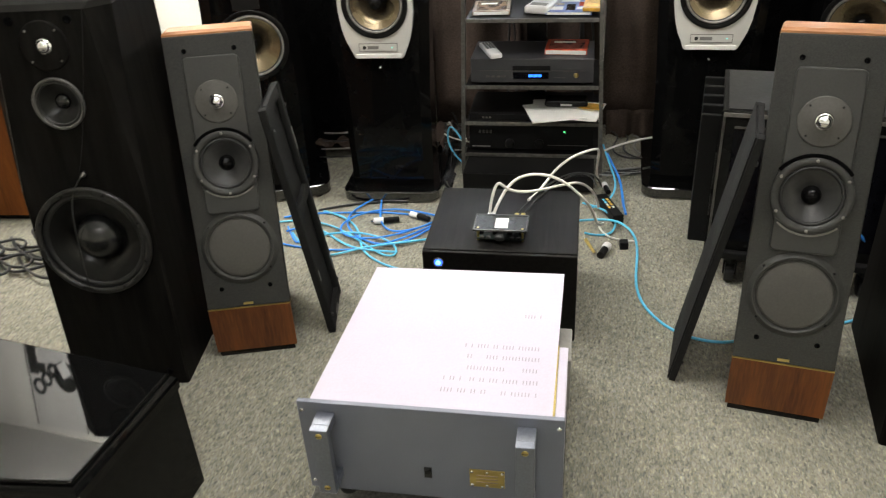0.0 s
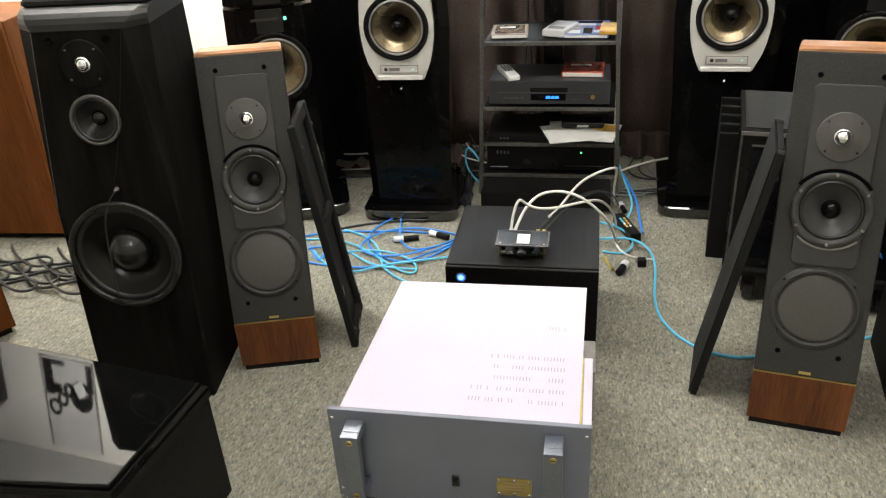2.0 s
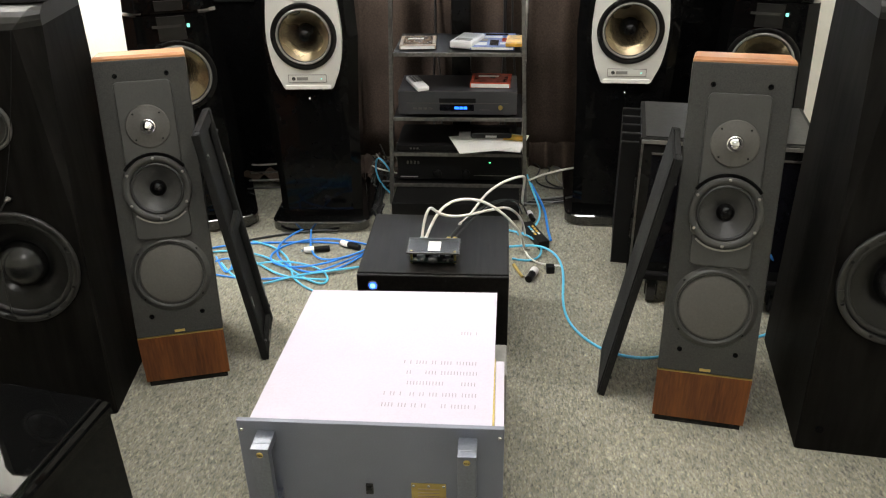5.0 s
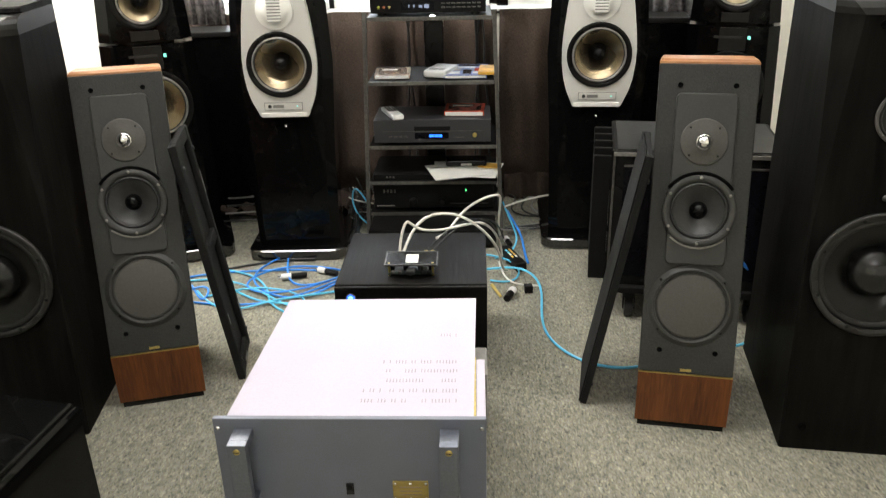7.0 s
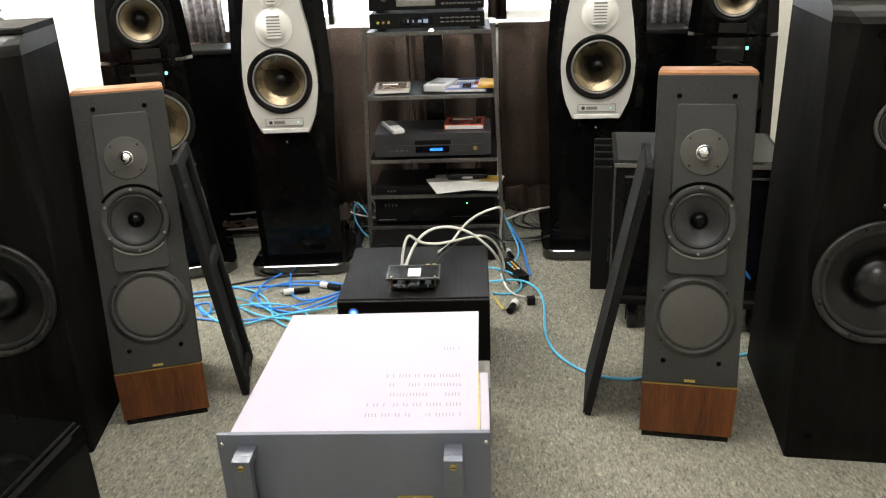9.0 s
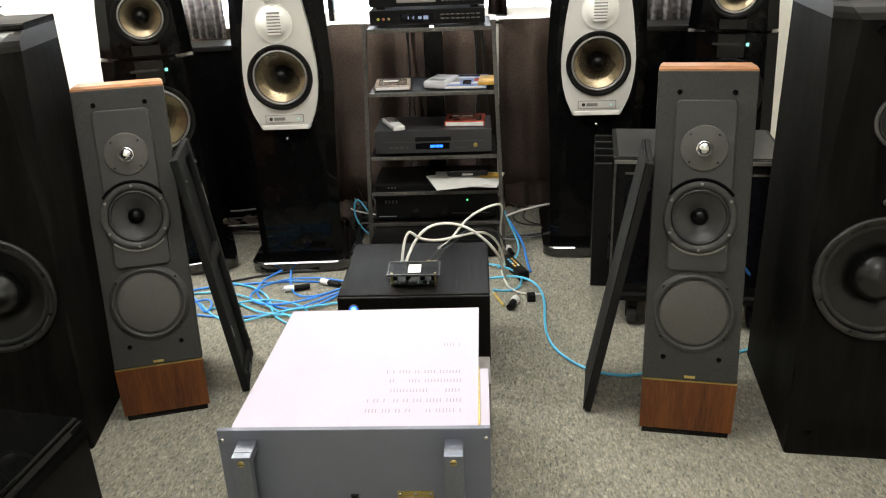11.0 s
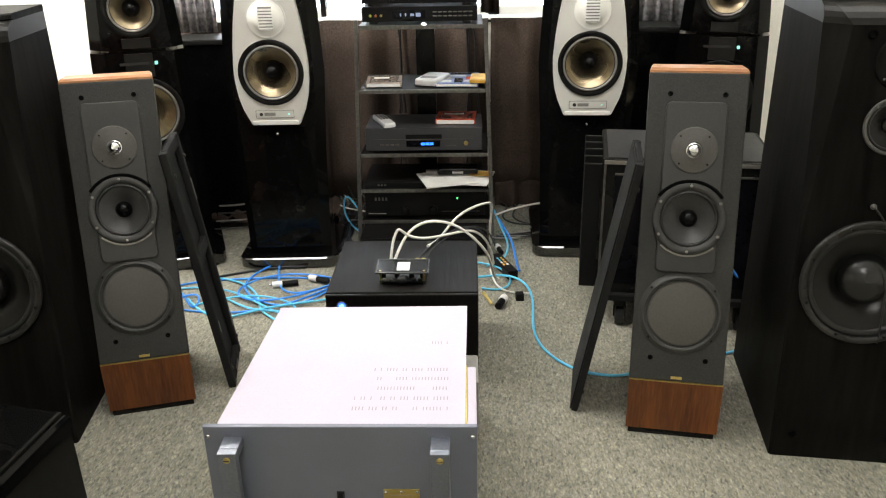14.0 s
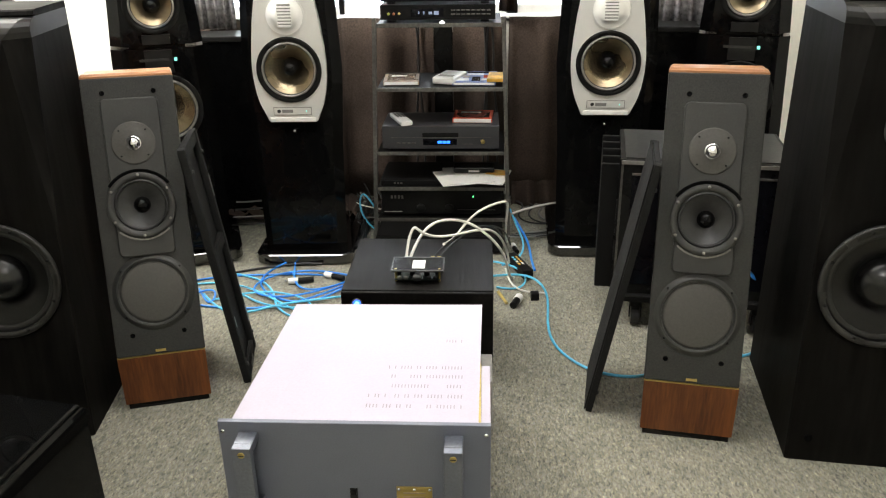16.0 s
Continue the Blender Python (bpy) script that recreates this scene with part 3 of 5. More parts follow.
    for a in (45, 135, 225, 315):
        screw(tw, at(0.042 * math.cos(radians(a)), 0.514 * K + 0.042 * math.sin(radians(a)), B, -0.0088), 0.0022, BLACK_METAL)
    driver(s, "midrange", at(0, 0.367 * K, B, -0.009), 0.0775, 0.054, CONE, GREY_PLATE, 0.0195, BULLET, depth=0.014, screws=6, cap_h=0.024, turn=30, screw_m=RINGGREY, label="grey cone midrange with black bullet")
    arc = [(0.084 * math.sin(a), 0.367 * K - 0.084 * math.cos(a)) for a in np.linspace(-0.75, 0.75, 13)]
    arc += [(0.0805 * math.sin(a), 0.367 * K - 0.0805 * math.cos(a)) for a in np.linspace(0.75, -0.75, 13)]
    # Raised dark arc painted as the shade in the gap above the midrange.
    arch = [(0.0855 * math.sin(a), 0.367 * K + 0.0855 * math.cos(a)) for a in np.linspace(-0.95, 0.95, 15)]
    arch += [(0.0785 * math.sin(a), 0.367 * K + 0.0785 * math.cos(a)) for a in np.linspace(0.95, -0.95, 15)]
    part("arched_gap_shade", prism(arch, -0.0104, -0.006, B), HOLE_SHADE, s, "dark arched strip painted as the gap's shade over the midrange")
    part("curved_lip", prism(arc, -0.011, -0.005, B), RINGGREY, s, "pale curved lip under the midrange")
    fr = part("passive_radiator", lathe([(0.094, 0), (0.093, 0.0014), (0.087, 0.0016), (0.0865, 0.004), (0.083, 0.0055), (0.0795, 0.0052), (0.078, 0.002), (0.0775, -0.003)], at(0, 0.155 * K, B), 48), GREY_PLATE, s, "flat round passive radiator")
    part("surround", lathe([(0.0776, -0.003), (0.0755, -0.0005), (0.0735, -0.003), (0.0725, -0.003)], at(0, 0.155 * K, B), 48), HOLE_SHADE, fr, "rubber groove with its shade painted near black")
    part("diaphragm", lathe([(0.0735, -0.003), (0.073, 0.0012), (0.070, 0.002), (0, 0.002)], at(0, 0.155 * K, B), 48), FLATDISC, fr)
    for a in (40, 140, 220, 320):
        screw(fr, at(0.088 * math.cos(radians(a)), 0.155 * K + 0.088 * math.sin(radians(a)), B, -0.001), 0.003, BLACK_METAL)
    return s


plank_speaker(pose(0.694, 1.750, 0, 0, 0, -9.5), 0.684)
plank_speaker(pose(-0.558, 1.852, 0, 0, 0, 16.0), 0.664)


# ---- grilles leaning against them ----
def grille(m, label, open_side):
    """A cloth-covered frame, local x along its width, z along its height, y its thickness."""
    g = thing("speaker_grille", m, label, "speaker grille", "removed grilles")
    W, H, T = 0.20, 0.64, 0.017
    for x in (0, W - 0.024):
        part("stile", boxm((x, 0, 0), (x + 0.024, T, H), bevel=0.005), CLOTH, g)
    for z in (0, 0.335, H - 0.03):
        part("rail", boxm((0.024, 0.002, z), (W - 0.024, T - 0.002, z + 0.03), bevel=0.003), CLOTH, g)
    y = T if open_side < 0 else -0.003
    part("cloth", boxm((0.002, y, 0.002), (W - 0.002, y + 0.003, H - 0.002)), CLOTH, g, "stretched charcoal cloth")
    part("cloth_edge", boxm((-0.003, 0.001, 0.001), (0.0, T - 0.001, H - 0.001), bevel=0.001), CLOTH, g)
    ys = 0.0 if open_side < 0 else T
    for x in (0.012, W - 0.012):
        for z in (0.05, H - 0.06):
            part("peg", lathe([(0.005, 0), (0.005, 0.003), (0.003, 0.004), (0, 0.004)], pose(x, ys, z, 0, 0, 0 if open_side < 0 else 180), 12), RUBBER, g)
    return g


def frame_from(o, xdir, zdir):
    x, z = Vector(xdir).normalized(), Vector(zdir).normalized()
    y = z.cross(x).normalized()
    z = x.cross(y)
    m = Matrix((x, y, z)).transposed().to_4x4()
    m.translation = o
    return m


grille(frame_from((0.492, 1.843, 0.002), (0.16, 0.98, 0.0), (0.124, 0.10, 0.605)), "charcoal cloth speaker grille leaning on the speaker's side", -1)
worn = grille(frame_from((-0.378, 1.955, 0.002), (-0.20, 0.98, 0.0), (-0.100, 0.085, 0.62)), "black framed speaker grille leaning, open back showing", -1)
for x, z, w, h in ((0.178, 0.085, 0.016, 0.05), (0.183, 0.20, 0.010, 0.03), (0.06, 0.008, 0.05, 0.014), (0.182, 0.46, 0.011, 0.06), (0.005, 0.16, 0.010, 0.03)):
    part("worn_patch", boxm((x, -0.0012, z), (x + w, 0.0006, z + h), bevel=0.0004), GLINT_AND_SCUFF, worn, "pale scuffed patch of the frame")


# ---- the two big black tower speakers ----
def black_tower(m, mirror, up, D, drop):
    s = thing("tower_speaker", m, "large black ash tower speaker with faceted top and bare woofer", "loudspeaker", "pair of black towers")
    W = 0.1425
    k = math.tan(radians(5))
    def ring(z, c, back=0.0):
        y = z * k + back
        return [(-W + c, y, z), (W - c, y, z), (W, y + c * 0.85 + 0.001, z), (W, D, z), (-W, D, z), (-W, y + c * 0.85 + 0.001, z)]
    T = 0.924 - drop
    body = part("cabinet", loft([ring(0, 0.004), ring(0.515, 0.004), ring(T, 0.044)]), BLACK_ASH, s, "black ash cabinet with widening corner facets")
    part("top_bevel", loft([ring(T + a, c, d) for a, c, d in ((0, 0.044, 0), (0.012, 0.035, 0.006), (0.022, 0.028, 0.015), (0.030, 0.022, 0.027), (0.035, 0.018, 0.040), (0.038, 0.015, 0.054))]), BLACK_SHEEN, s, "rounded sloping black top edge")
    part("top_cap", loft([ring(T + a, c, d) for a, c, d in ((0.038, 0.017, 0.058), (0.041, 0.017, 0.058), (0.042, 0.010, 0.055), (0.049, 0.010, 0.060), (0.052, 0.013, 0.066))]), BLACK_ASH, s, "flat black top board")
    # Pale line painted along the left facet in place of its highlight.
    for sx in ((-1,) if mirror < 0 else ()):
        tube("edge_glint", [(sx * (W - c), z * k - 0.0002, z) for z, c in ((0.516, 0.004), (0.65, 0.017), (0.78, 0.0299), (T - 0.002, 0.0438))], 0.0008, GLINT_AND_SCUFF, "thin pale line painted as the facet's edge highlight", parent=s)
    B = pose(0, -0.001, up, -5, 0, 0)
    cut(body, [(at(0, 0.402, B), 0.117, 0.08), (at(0, 0.722, B), 0.047, 0.05)])
    driver(s, "woofer", at(0, 0.402, B, -0.004), 0.132, 0.105, CONE_BLACK, RING_WOOF, 0.055, CAP_SOFT, depth=0.026, screws=8, cap_h=0.043, turn=22, screw_m=BLACK_METAL, label="large black cone woofer", lip=0.009)
    driver(s, "midrange", at(0, 0.722, B, -0.002), 0.056, 0.043, CONE_BLACK, RING_DARK, 0.017, CAP, depth=0.018, screws=4, turn=45, screw_m=RING_DARK, label="small cone in a grey ring")
    tw = part("tweeter", lathe([(0.052, -0.001), (0.052, 0.003), (0.048, 0.004), (0.024, 0.002), (0.018, 0.004), (0.016, 0.002)], at(0, 0.842, B), 40), BLACK_ASH, s, "black tweeter plate")
    part("dome", lathe([(0.016, 0.003)] + [(0.013 * math.cos(a), 0.004 + 0.011 * math.sin(a)) for a in (0, 0.3, 0.6, 0.9, 1.2)] + [(0, 0.015)], at(0, 0.842, B), 28), CHROME, tw, "shiny metal dome")
    for a in (45, 135, 225, 315):
        screw(tw, at(0.044 * math.cos(radians(a)), 0.842 + 0.044 * math.sin(radians(a)), B, -0.0035), 0.0026, GREY_METAL)
    for u, v in ((-0.062, 0.893), (0.062, 0.893), (-0.10, 0.04), (0.10, 0.04), (-0.012 * mirror, 0.562)):
        part("grille_socket", lathe([(0.009, -0.001), (0.009, 0.003), (0.007, 0.0035), (0.006, 0.002), (0, 0.002)], at(u, v, B), 16), HOLE_SHADE, s)
    wire = [at(-mirror * a, b, B, c).translation for a, b, c in
            ((0.012, 0.562, 0.0), (0.0, 0.552, -0.008), (-0.028, 0.51, -0.018), (-0.034, 0.40, -0.016), (-0.036, 0.31, -0.016), (-0.036, 0.272, -0.012))]
    tube("wire", wire, 0.0018, BLACK_CABLE, "thin black wire hanging across the woofer", parent=s)
    if mirror < 0:
        tube("thread", [at(-mirror * a, b, B, c).translation for a, b, c in ((0.098, 0.915, -0.002), (0.075, 0.80, -0.006), (0.045, 0.68, -0.008), (0.020, 0.60, -0.007), (0.0, 0.552, -0.006))], 0.0007, CLOTH, "thin dark thread hanging from the top corner", parent=s)
    part("hook", lathe([(0.007, 0), (0.006, 0.004), (0.003, 0.006), (0.003, 0.014), (0, 0.015)], at(-0.012 * mirror, 0.562, B), 14), GREY_METAL, s, "small metal hook above the woofer")
    for i in range(6):
        a = radians(60 * i + 12)
        c, d = math.cos(a), math.sin(a)
        part("ring_lug", boxm((-0.011, -0.0155, -0.006), (0.011, -0.010, 0.006), at(0.124 * c, 0.402 + 0.124 * d, B) @ pose(0, 0, 0, 0, 90 - math.degrees(a), 0), 0.002), RING_WOOF, s)
    return s


black_tower(pose(-0.690 - 0.1425 * math.cos(radians(7)), 1.717 - 0.1425 * math.sin(radians(7)), 0, 0, 0, 7), -1, -0.004, 0.33, 0.020)
black_tower(pose(0.897 + 0.1425 * math.cos(radians(-7)), 1.681 + 0.1425 * math.sin(radians(-7)), 0, 0, 0, -7), 1, 0.018, 0.43, 0.0)


# ---- silver-faced towers ----
def base_slab(w, d, y, top, c=0.0042):
    """A slab with round corners and a chamfered upper edge."""
    return loft([[(px, py + y, pz) for px, py in rounded(w - 2 * i, d - 2 * i, 0.05 - i, 6)] for i, pz in ((0, 0.006), (0, top - c * 0.98), (c, top))])


def silver_tower(m):
    s = thing("silver_face_tower", m, "glossy black tower speaker with silver-grey upper face", "loudspeaker", "pair of silver-faced towers")
    part("base_plate", base_slab(0.34, 0.44, 0.195, 0.040), BASE_GLOSS, s, "glossy black base plate")
    for x in (-0.13, 0.13):
        for y in (0.02, 0.33):
            part("foot", lathe([(0.012, 0), (0.012, 0.008), (0, 0.008)], pose(x, y, 0, -90, 0, 0), 14), BLACK_METAL, s)
    def ring(z, w, y0, d=0.36):
        return [(-w + 0.03, y0, z), (w - 0.03, y0, z), (w, y0 + 0.03, z), (w * 0.8, d, z), (-w * 0.8, d, z), (-w, y0 + 0.03, z)]
    cab = part("cabinet", loft([ring(0.042, 0.142, 0.03), ring(0.40, 0.150, 0.032), ring(0.66, 0.163, 0.036), ring(0.92, 0.150, 0.045), ring(1.12, 0.118, 0.058), ring(1.15, 0.10, 0.07)]), BLACK_GLOSS, s, "piano black cabinet")
    half = [(0.074, 0.497), (0.080, 0.502), (0.100, 0.550), (0.111, 0.590), (0.1175, 0.640), (0.1185, 0.685), (0.114, 0.74), (0.104, 0.82), (0.088, 0.905), (0.072, 1.0), (0.064, 1.06), (0.05, 1.08)]
    poly = half + [(-x, z) for x, z in reversed(half)]
    face = part("face", prism(poly, 0.014, 0.05, None, 0.006), SILVER_FACE, s, "silver-grey sculpted face")
    F = pose(0, 0.014, 0)
    for ob in (face, cab):
        cut(ob, [(at(0, 0.668, F), 0.087, 0.09)])
    driver(s, "woofer", at(0, 0.668, F), 0.104, 0.078, BRONZE, BLACK_SATIN, 0.033, BULLET, depth=0.045, screws=0, cap_h=0.05, label="bronze cone woofer with black bullet", lip=0.006)
    part("trim_ring", lathe([(0.0875, 0.002), (0.0865, 0.0085), (0.0815, 0.0085), (0.0805, 0.002)], at(0, 0.668, F)), RINGGREY, s)
    for z, r, slots in ((0.836, 0.060, 7), (0.925, 0.036, 4)):
        tw = part("ribbon_tweeter", lathe([(r, 0), (r, 0.002), (r * 0.95, 0.004), (r * 0.72, 0.002), (r * 0.7, 0.006), (r * 0.3, 0.007), (0, 0.007)], at(0, z, F), 40), WHITE_PLATE, s, "round pearl ribbon tweeter")
        part("backing", boxm((-r * 0.35, -0.0085, -r * 0.58), (r * 0.35, -0.005, r * 0.58), at(0, z, F)), GREY_CABLE, tw)
        for i in range(slots):
            h = r * 1.1 / slots
            zz = -r * 0.55 + h * i
            part("louvre", boxm((-r * 0.36, -0.0105, zz), (r * 0.36, -0.008, zz + h * 0.58), at(0, z, F)), WHITE_PLATE, tw)
        part("frame_ring", lathe([(r * 1.02, 0), (r * 1.02, 0.0035), (r * 0.97, 0.0035), (r * 0.97, 0)], at(0, z, F), 40), SILVER_FACE, tw)
    lab = part("label_plate", boxm((-0.062, -0.0025, 0.522), (0.062, 0.0, 0.548), F), RINGGREY, s, "grey recessed label strip")
    part("label_inset", boxm((-0.060, -0.0032, 0.524), (0.060, -0.002, 0.546), F), SILVER_FACE, lab)
    part("printed_bar", boxm((-0.034, -0.004, 0.530), (0.002, -0.003, 0.540), F), GREY_CABLE, lab)
    part("printed_mark", lathe([(0.006, 0.004), (0.003, 0.0042), (0, 0.0042)], at(-0.044, 0.535, F), 14), GREY_BAFFLE, lab)
    part("indicator", boxm((0.043, -0.0045, 0.533), (0.047, -0.003, 0.537), F), CYAN_GLOW, lab)
    part("chin", boxm((-0.074, -0.004, 0.500), (0.074, 0.0, 0.514), F, 0.002), WHITE_PLATE, s)
    part("socket", lathe([(0.0035, -0.02), (0.0035, 0.002), (0, 0.002)], at(0, 0.468, F), 12), CHROME, s)
    return s


silver_tower(pose(-0.396, 2.722, 0, 0, 0, 2))
silver_tower(pose(0.624, 2.805, 0, 0, 0, -2))


# ---- outer three-piece towers ----
def outer_tower(m):
    s = thing("modular_tower", m, "glossy black stacked tower speaker with bronze cones", "loudspeaker", "pair of stacked towers")
    part("base_plate", base_slab(0.37, 0.50, 0.255, 0.045, 0.003), BASE_GLOSS, s, "glossy black base plate")
    for x in (-0.14, 0.14):
        for y in (0.02, 0.38):
            part("foot", lathe([(0.012, 0), (0.012, 0.008), (0, 0.008)], pose(x, y, 0, -90, 0, 0), 14), BLACK_METAL, s)
    def ring(z, w, y0, d):
        return [(-w + 0.035, y0, z), (w - 0.035, y0, z), (w, y0 + 0.04, z), (w * 0.7, d, z), (-w * 0.7, d, z), (-w, y0 + 0.04, z)]
    low = part("lower_cabinet", loft([ring(0.045, 0.152, 0.03, 0.42), ring(0.40, 0.155, 0.03, 0.42), ring(0.742, 0.142, 0.035, 0.41)]), BLACK_GLOSS, s, "piano black bass cabinet")
    part("joint_spacer", boxm((-0.12, 0.06, 0.742), (0.12, 0.36, 0.752)), BLACK_SATIN, s)
    for sx in (-1, 1):
        a, b = sorted((sx * 0.138, sx * 0.085))
        part("joint_strip", boxm((a, 0.060, 0.7425), (b, 0.075, 0.7515)), ALU, s, "short pale metal joint strip")
    upper = part("upper_cabinet", loft([ring(0.752, 0.140, 0.036, 0.40), ring(0.90, 0.130, 0.045, 0.36), ring(1.10, 0.10, 0.06, 0.30), ring(1.15, 0.08, 0.07, 0.27)]), BLACK_GLOSS, s, "piano black upper cabinet")
    F = pose(0, 0.033, 0)
    cut(low, [(at(0, 0.55, F), 0.098, 0.09)])
    cut(upper, [(at(0, 0.872, F), 0.067, 0.08)])
    driver(s, "woofer", at(0, 0.55, F), 0.115, 0.088, BRONZE, BLACK_SATIN, 0.030, BULLET, depth=0.048, cap_h=0.04, label="bronze cone woofer", lip=0.006)
    part("trim_ring", lathe([(0.099, 0.002), (0.098, 0.0085), (0.092, 0.0085), (0.091, 0.002)], at(0, 0.55, F)), RINGGREY, s)
    driver(s, "midrange", at(0, 0.872, F, 0.006), 0.085, 0.060, BRONZE, BLACK_SATIN, 0.027, BULLET, depth=0.034, cap_h=0.04, label="bronze cone midrange", lip=0.006)
    part("trim_ring", lathe([(0.069, 0.002), (0.068, 0.0085), (0.063, 0.0085), (0.062, 0.002)], at(0, 0.872, F, 0.006)), RINGGREY, s)
    part("tweeter", lathe([(0.05, -0.01), (0.05, 0.004), (0.02, 0.002), (0.014, 0.006), (0, 0.009)], at(0, 1.02, F, 0.02)), BLACK_SATIN, s)
    part("neck_pad", boxm((-0.042, -0.004, 0.755), (0.042, 0.01, 0.785), F), BLACK_SHEEN, s)
    part("neck_pad", boxm((-0.042, -0.004, 0.665), (0.042, 0.01, 0.738), F), BLACK_SHEEN, s)
    part("printed_bar", boxm((-0.058, -0.005, 0.704), (0.030, -0.003, 0.712), F), GREY_BAFFLE, s)
    part("indicator", boxm((0.046, -0.006, 0.703), (0.055, 0.01, 0.712), F), CYAN_GLOW, s, "small lit indicator")
    return s


outer_tower(pose(-0.790, 2.672, 0, 0, 0, 20))
outer_tower(pose(1.050, 2.845, 0, 0, 0, -17))


# ---- plain black cabinets half hidden behind the towers ----
def hidden_cabinet(m, w, h):
    s = thing("black_cabinet", m, "plain glossy black cabinet standing before the curtain", "cabinet", "black cabinets behind the towers")
    part("body", boxm((-w / 2, 0, 0.012), (w / 2, 0.16, h - 0.02), bevel=0.004), BLACK_GLOSS, s)
    part("top", boxm((-w / 2 - 0.004, -0.004, h - 0.02), (w / 2 + 0.004, 0.164, h), bevel=0.005), BLACK_SHEEN, s, "black top board with a worn front edge")
    part("base", boxm((-w / 2 + 0.01, 0.008, 0), (w / 2 - 0.01, 0.15, 0.012)), BLACK_METAL, s)


hidden_cabinet(pose(-0.745, 3.14, 0, 0, 0, 6), 0.20, 0.715)
hidden_cabinet(pose(0.915, 3.16, 0, 0, 0, -6), 0.15, 0.735)


# ---- equipment rack ----
rack = thing("equipment_rack", pose(0.072, 2.94, 0), "dark steel five-shelf hi-fi rack with tapering posts", "rack")
RD = 0.27
def half(z):
    return 0.247 - 0.029 * (z / 0.78)
for sx in (-1, 1):
    for y in (0,):
        x0, x1 = sx * half(0), sx * half(0.80)
        q = [(x0 - 0.0065, y, 0), (x0 + 0.0065, y, 0), (x0 + 0.0065, y + 0.022, 0), (x0 - 0.0065, y + 0.022, 0)]
        r = [(x1 - 0.0065, y, 0.80), (x1 + 0.0065, y, 0.80), (x1 + 0.0065, y + 0.022, 0.80), (x1 - 0.0065, y + 0.022, 0.80)]
        part("post", loft([q, r]), GREY_METAL, rack, "worn dark steel post")
SHELVES = (0.085, 0.205, 0.338, 0.566, 0.782)
for z in SHELVES:
    w = half(z) - 0.008
    sh = part("shelf", boxm((-w, 0.003, z - 0.014), (w, RD + 0.015, z - 0.001), bevel=0.002), BLACK_METAL, rack, "thin black steel shelf")
    part("shelf_lip", boxm((-w, -0.003, z - 0.0125), (w, 0.003, z + 0.0005), bevel=0.001), GREY_METAL, sh)
part("back_column", boxm((-0.035, RD + 0.0, 0.0), (0.035, RD + 0.06, 0.78), bevel=0.004), BLACK_SATIN, rack, "black cable column")


def component(name, lo, hi, label, category, material=BLACK_METAL, feet=0.01):
    t = thing(name, pose((lo[0] + hi[0]) / 2, lo[1], lo[2]), label, category)
    w, d, h = (hi[0] - lo[0]) / 2, hi[1] - lo[1], hi[2] - lo[2]
    part("chassis", boxm((-w, 0.008, feet), (w, d, h), bevel=0.003), material, t)
    part("front_panel", boxm((-w, 0, feet), (w, 0.008, h), bevel=0.002), material, t)
    if feet > 0:
        for x in (-w + 0.035, w - 0.035):
            for y in (0.035, d - 0.035):
                part("foot", lathe([(0.016, 0), (0.016, feet), (0, feet)], pose(x, y, 0, -90, 0, 0), 16), RUBBER, t)
    return t, w, d, h


# disc player on the middle shelf
t, w, d, h = component("disc_player", (-0.135, 2.945, 0.338), (0.279, 3.15, 0.430), "dark grey disc player with glowing blue display", "disc player",
                       mat("dark_grey_casing", (0.045, 0.045, 0.048), 0.38, metal=0.2, scale=200, var=0.12))
part("display", boxm((-0.062, -0.002, 0.024), (0.058, 0.002, 0.046)), LENS_DARK, t, "dark display window")
for x, dx in ((-0.010, 0.016), (0.008, 0.012), (0.022, 0.012)):
    part("lit_digits", boxm((x, -0.003, 0.030), (x + dx, -0.001, 0.039)), BLUE_DISPLAY, t)
part("disc_tray", boxm((-0.064, -0.0015, 0.052), (0.064, 0.002, 0.068), bevel=0.001), BLACK_METAL, t)
part("trim_line", boxm((-w + 0.03, -0.001, 0.050), (w - 0.03, 0.001, 0.0515)), GREY_METAL, t)
for i in range(4):
    part("button", boxm((-0.155 + i * 0.018, -0.003, 0.028), (-0.143 + i * 0.018, 0.001, 0.034), bevel=0.001), GREY_METAL, t)
part("knob", lathe([(0.008, 0), (0.008, 0.004), (0.006, 0.005), (0, 0.005)], pose(0.150, 0, 0.036), 20), GOLD, t, "small brass button")
part("printed_bar", boxm((0.075, -0.001, 0.026), (0.115, 0.001, 0.028)), GREY_METAL, t)

rem = thing("remote_control", pose(-0.073, 3.01, 0.4312, 0, 0, 22), "pale grey plastic remote control on the disc player", "remote control")
part("shell", boxm((-0.022, -0.075, 0), (0.022, 0.075, 0.018), bevel=0.007, seg=3), WHITE_PLASTIC, rem)
for i in range(5):
    for j in range(3):
        part("key", boxm((-0.015 + j * 0.011, -0.01 + i * 0.015, 0.017), (-0.008 + j * 0.011, -0.001 + i * 0.015, 0.0205)), GREY_CABLE, rem)


def case(name, m, w, d, h, material, label, spine=None, cat="disc case", cover=None):
    t = thing(name, m, label, cat)
    part("sleeve", boxm((-w / 2, 0, 0), (w / 2, d, h), bevel=0.0015), material, t)
    part("spine", boxm((-w / 2 + 0.004, -0.0015, 0.002), (w / 2 - 0.004, 0.0, h - 0.002)), spine or PAPER, t)
    part("cover_print", boxm((-w / 2 + 0.012, 0.012, h), (w / 2 - 0.012, d - 0.012, h + 0.0006)), cover or material, t)
    part("cover_title", boxm((-w / 2 + 0.025, d * 0.62, h + 0.0006), (w / 2 - 0.045, d * 0.76, h + 0.001)), spine or PAPER, t)
    return t


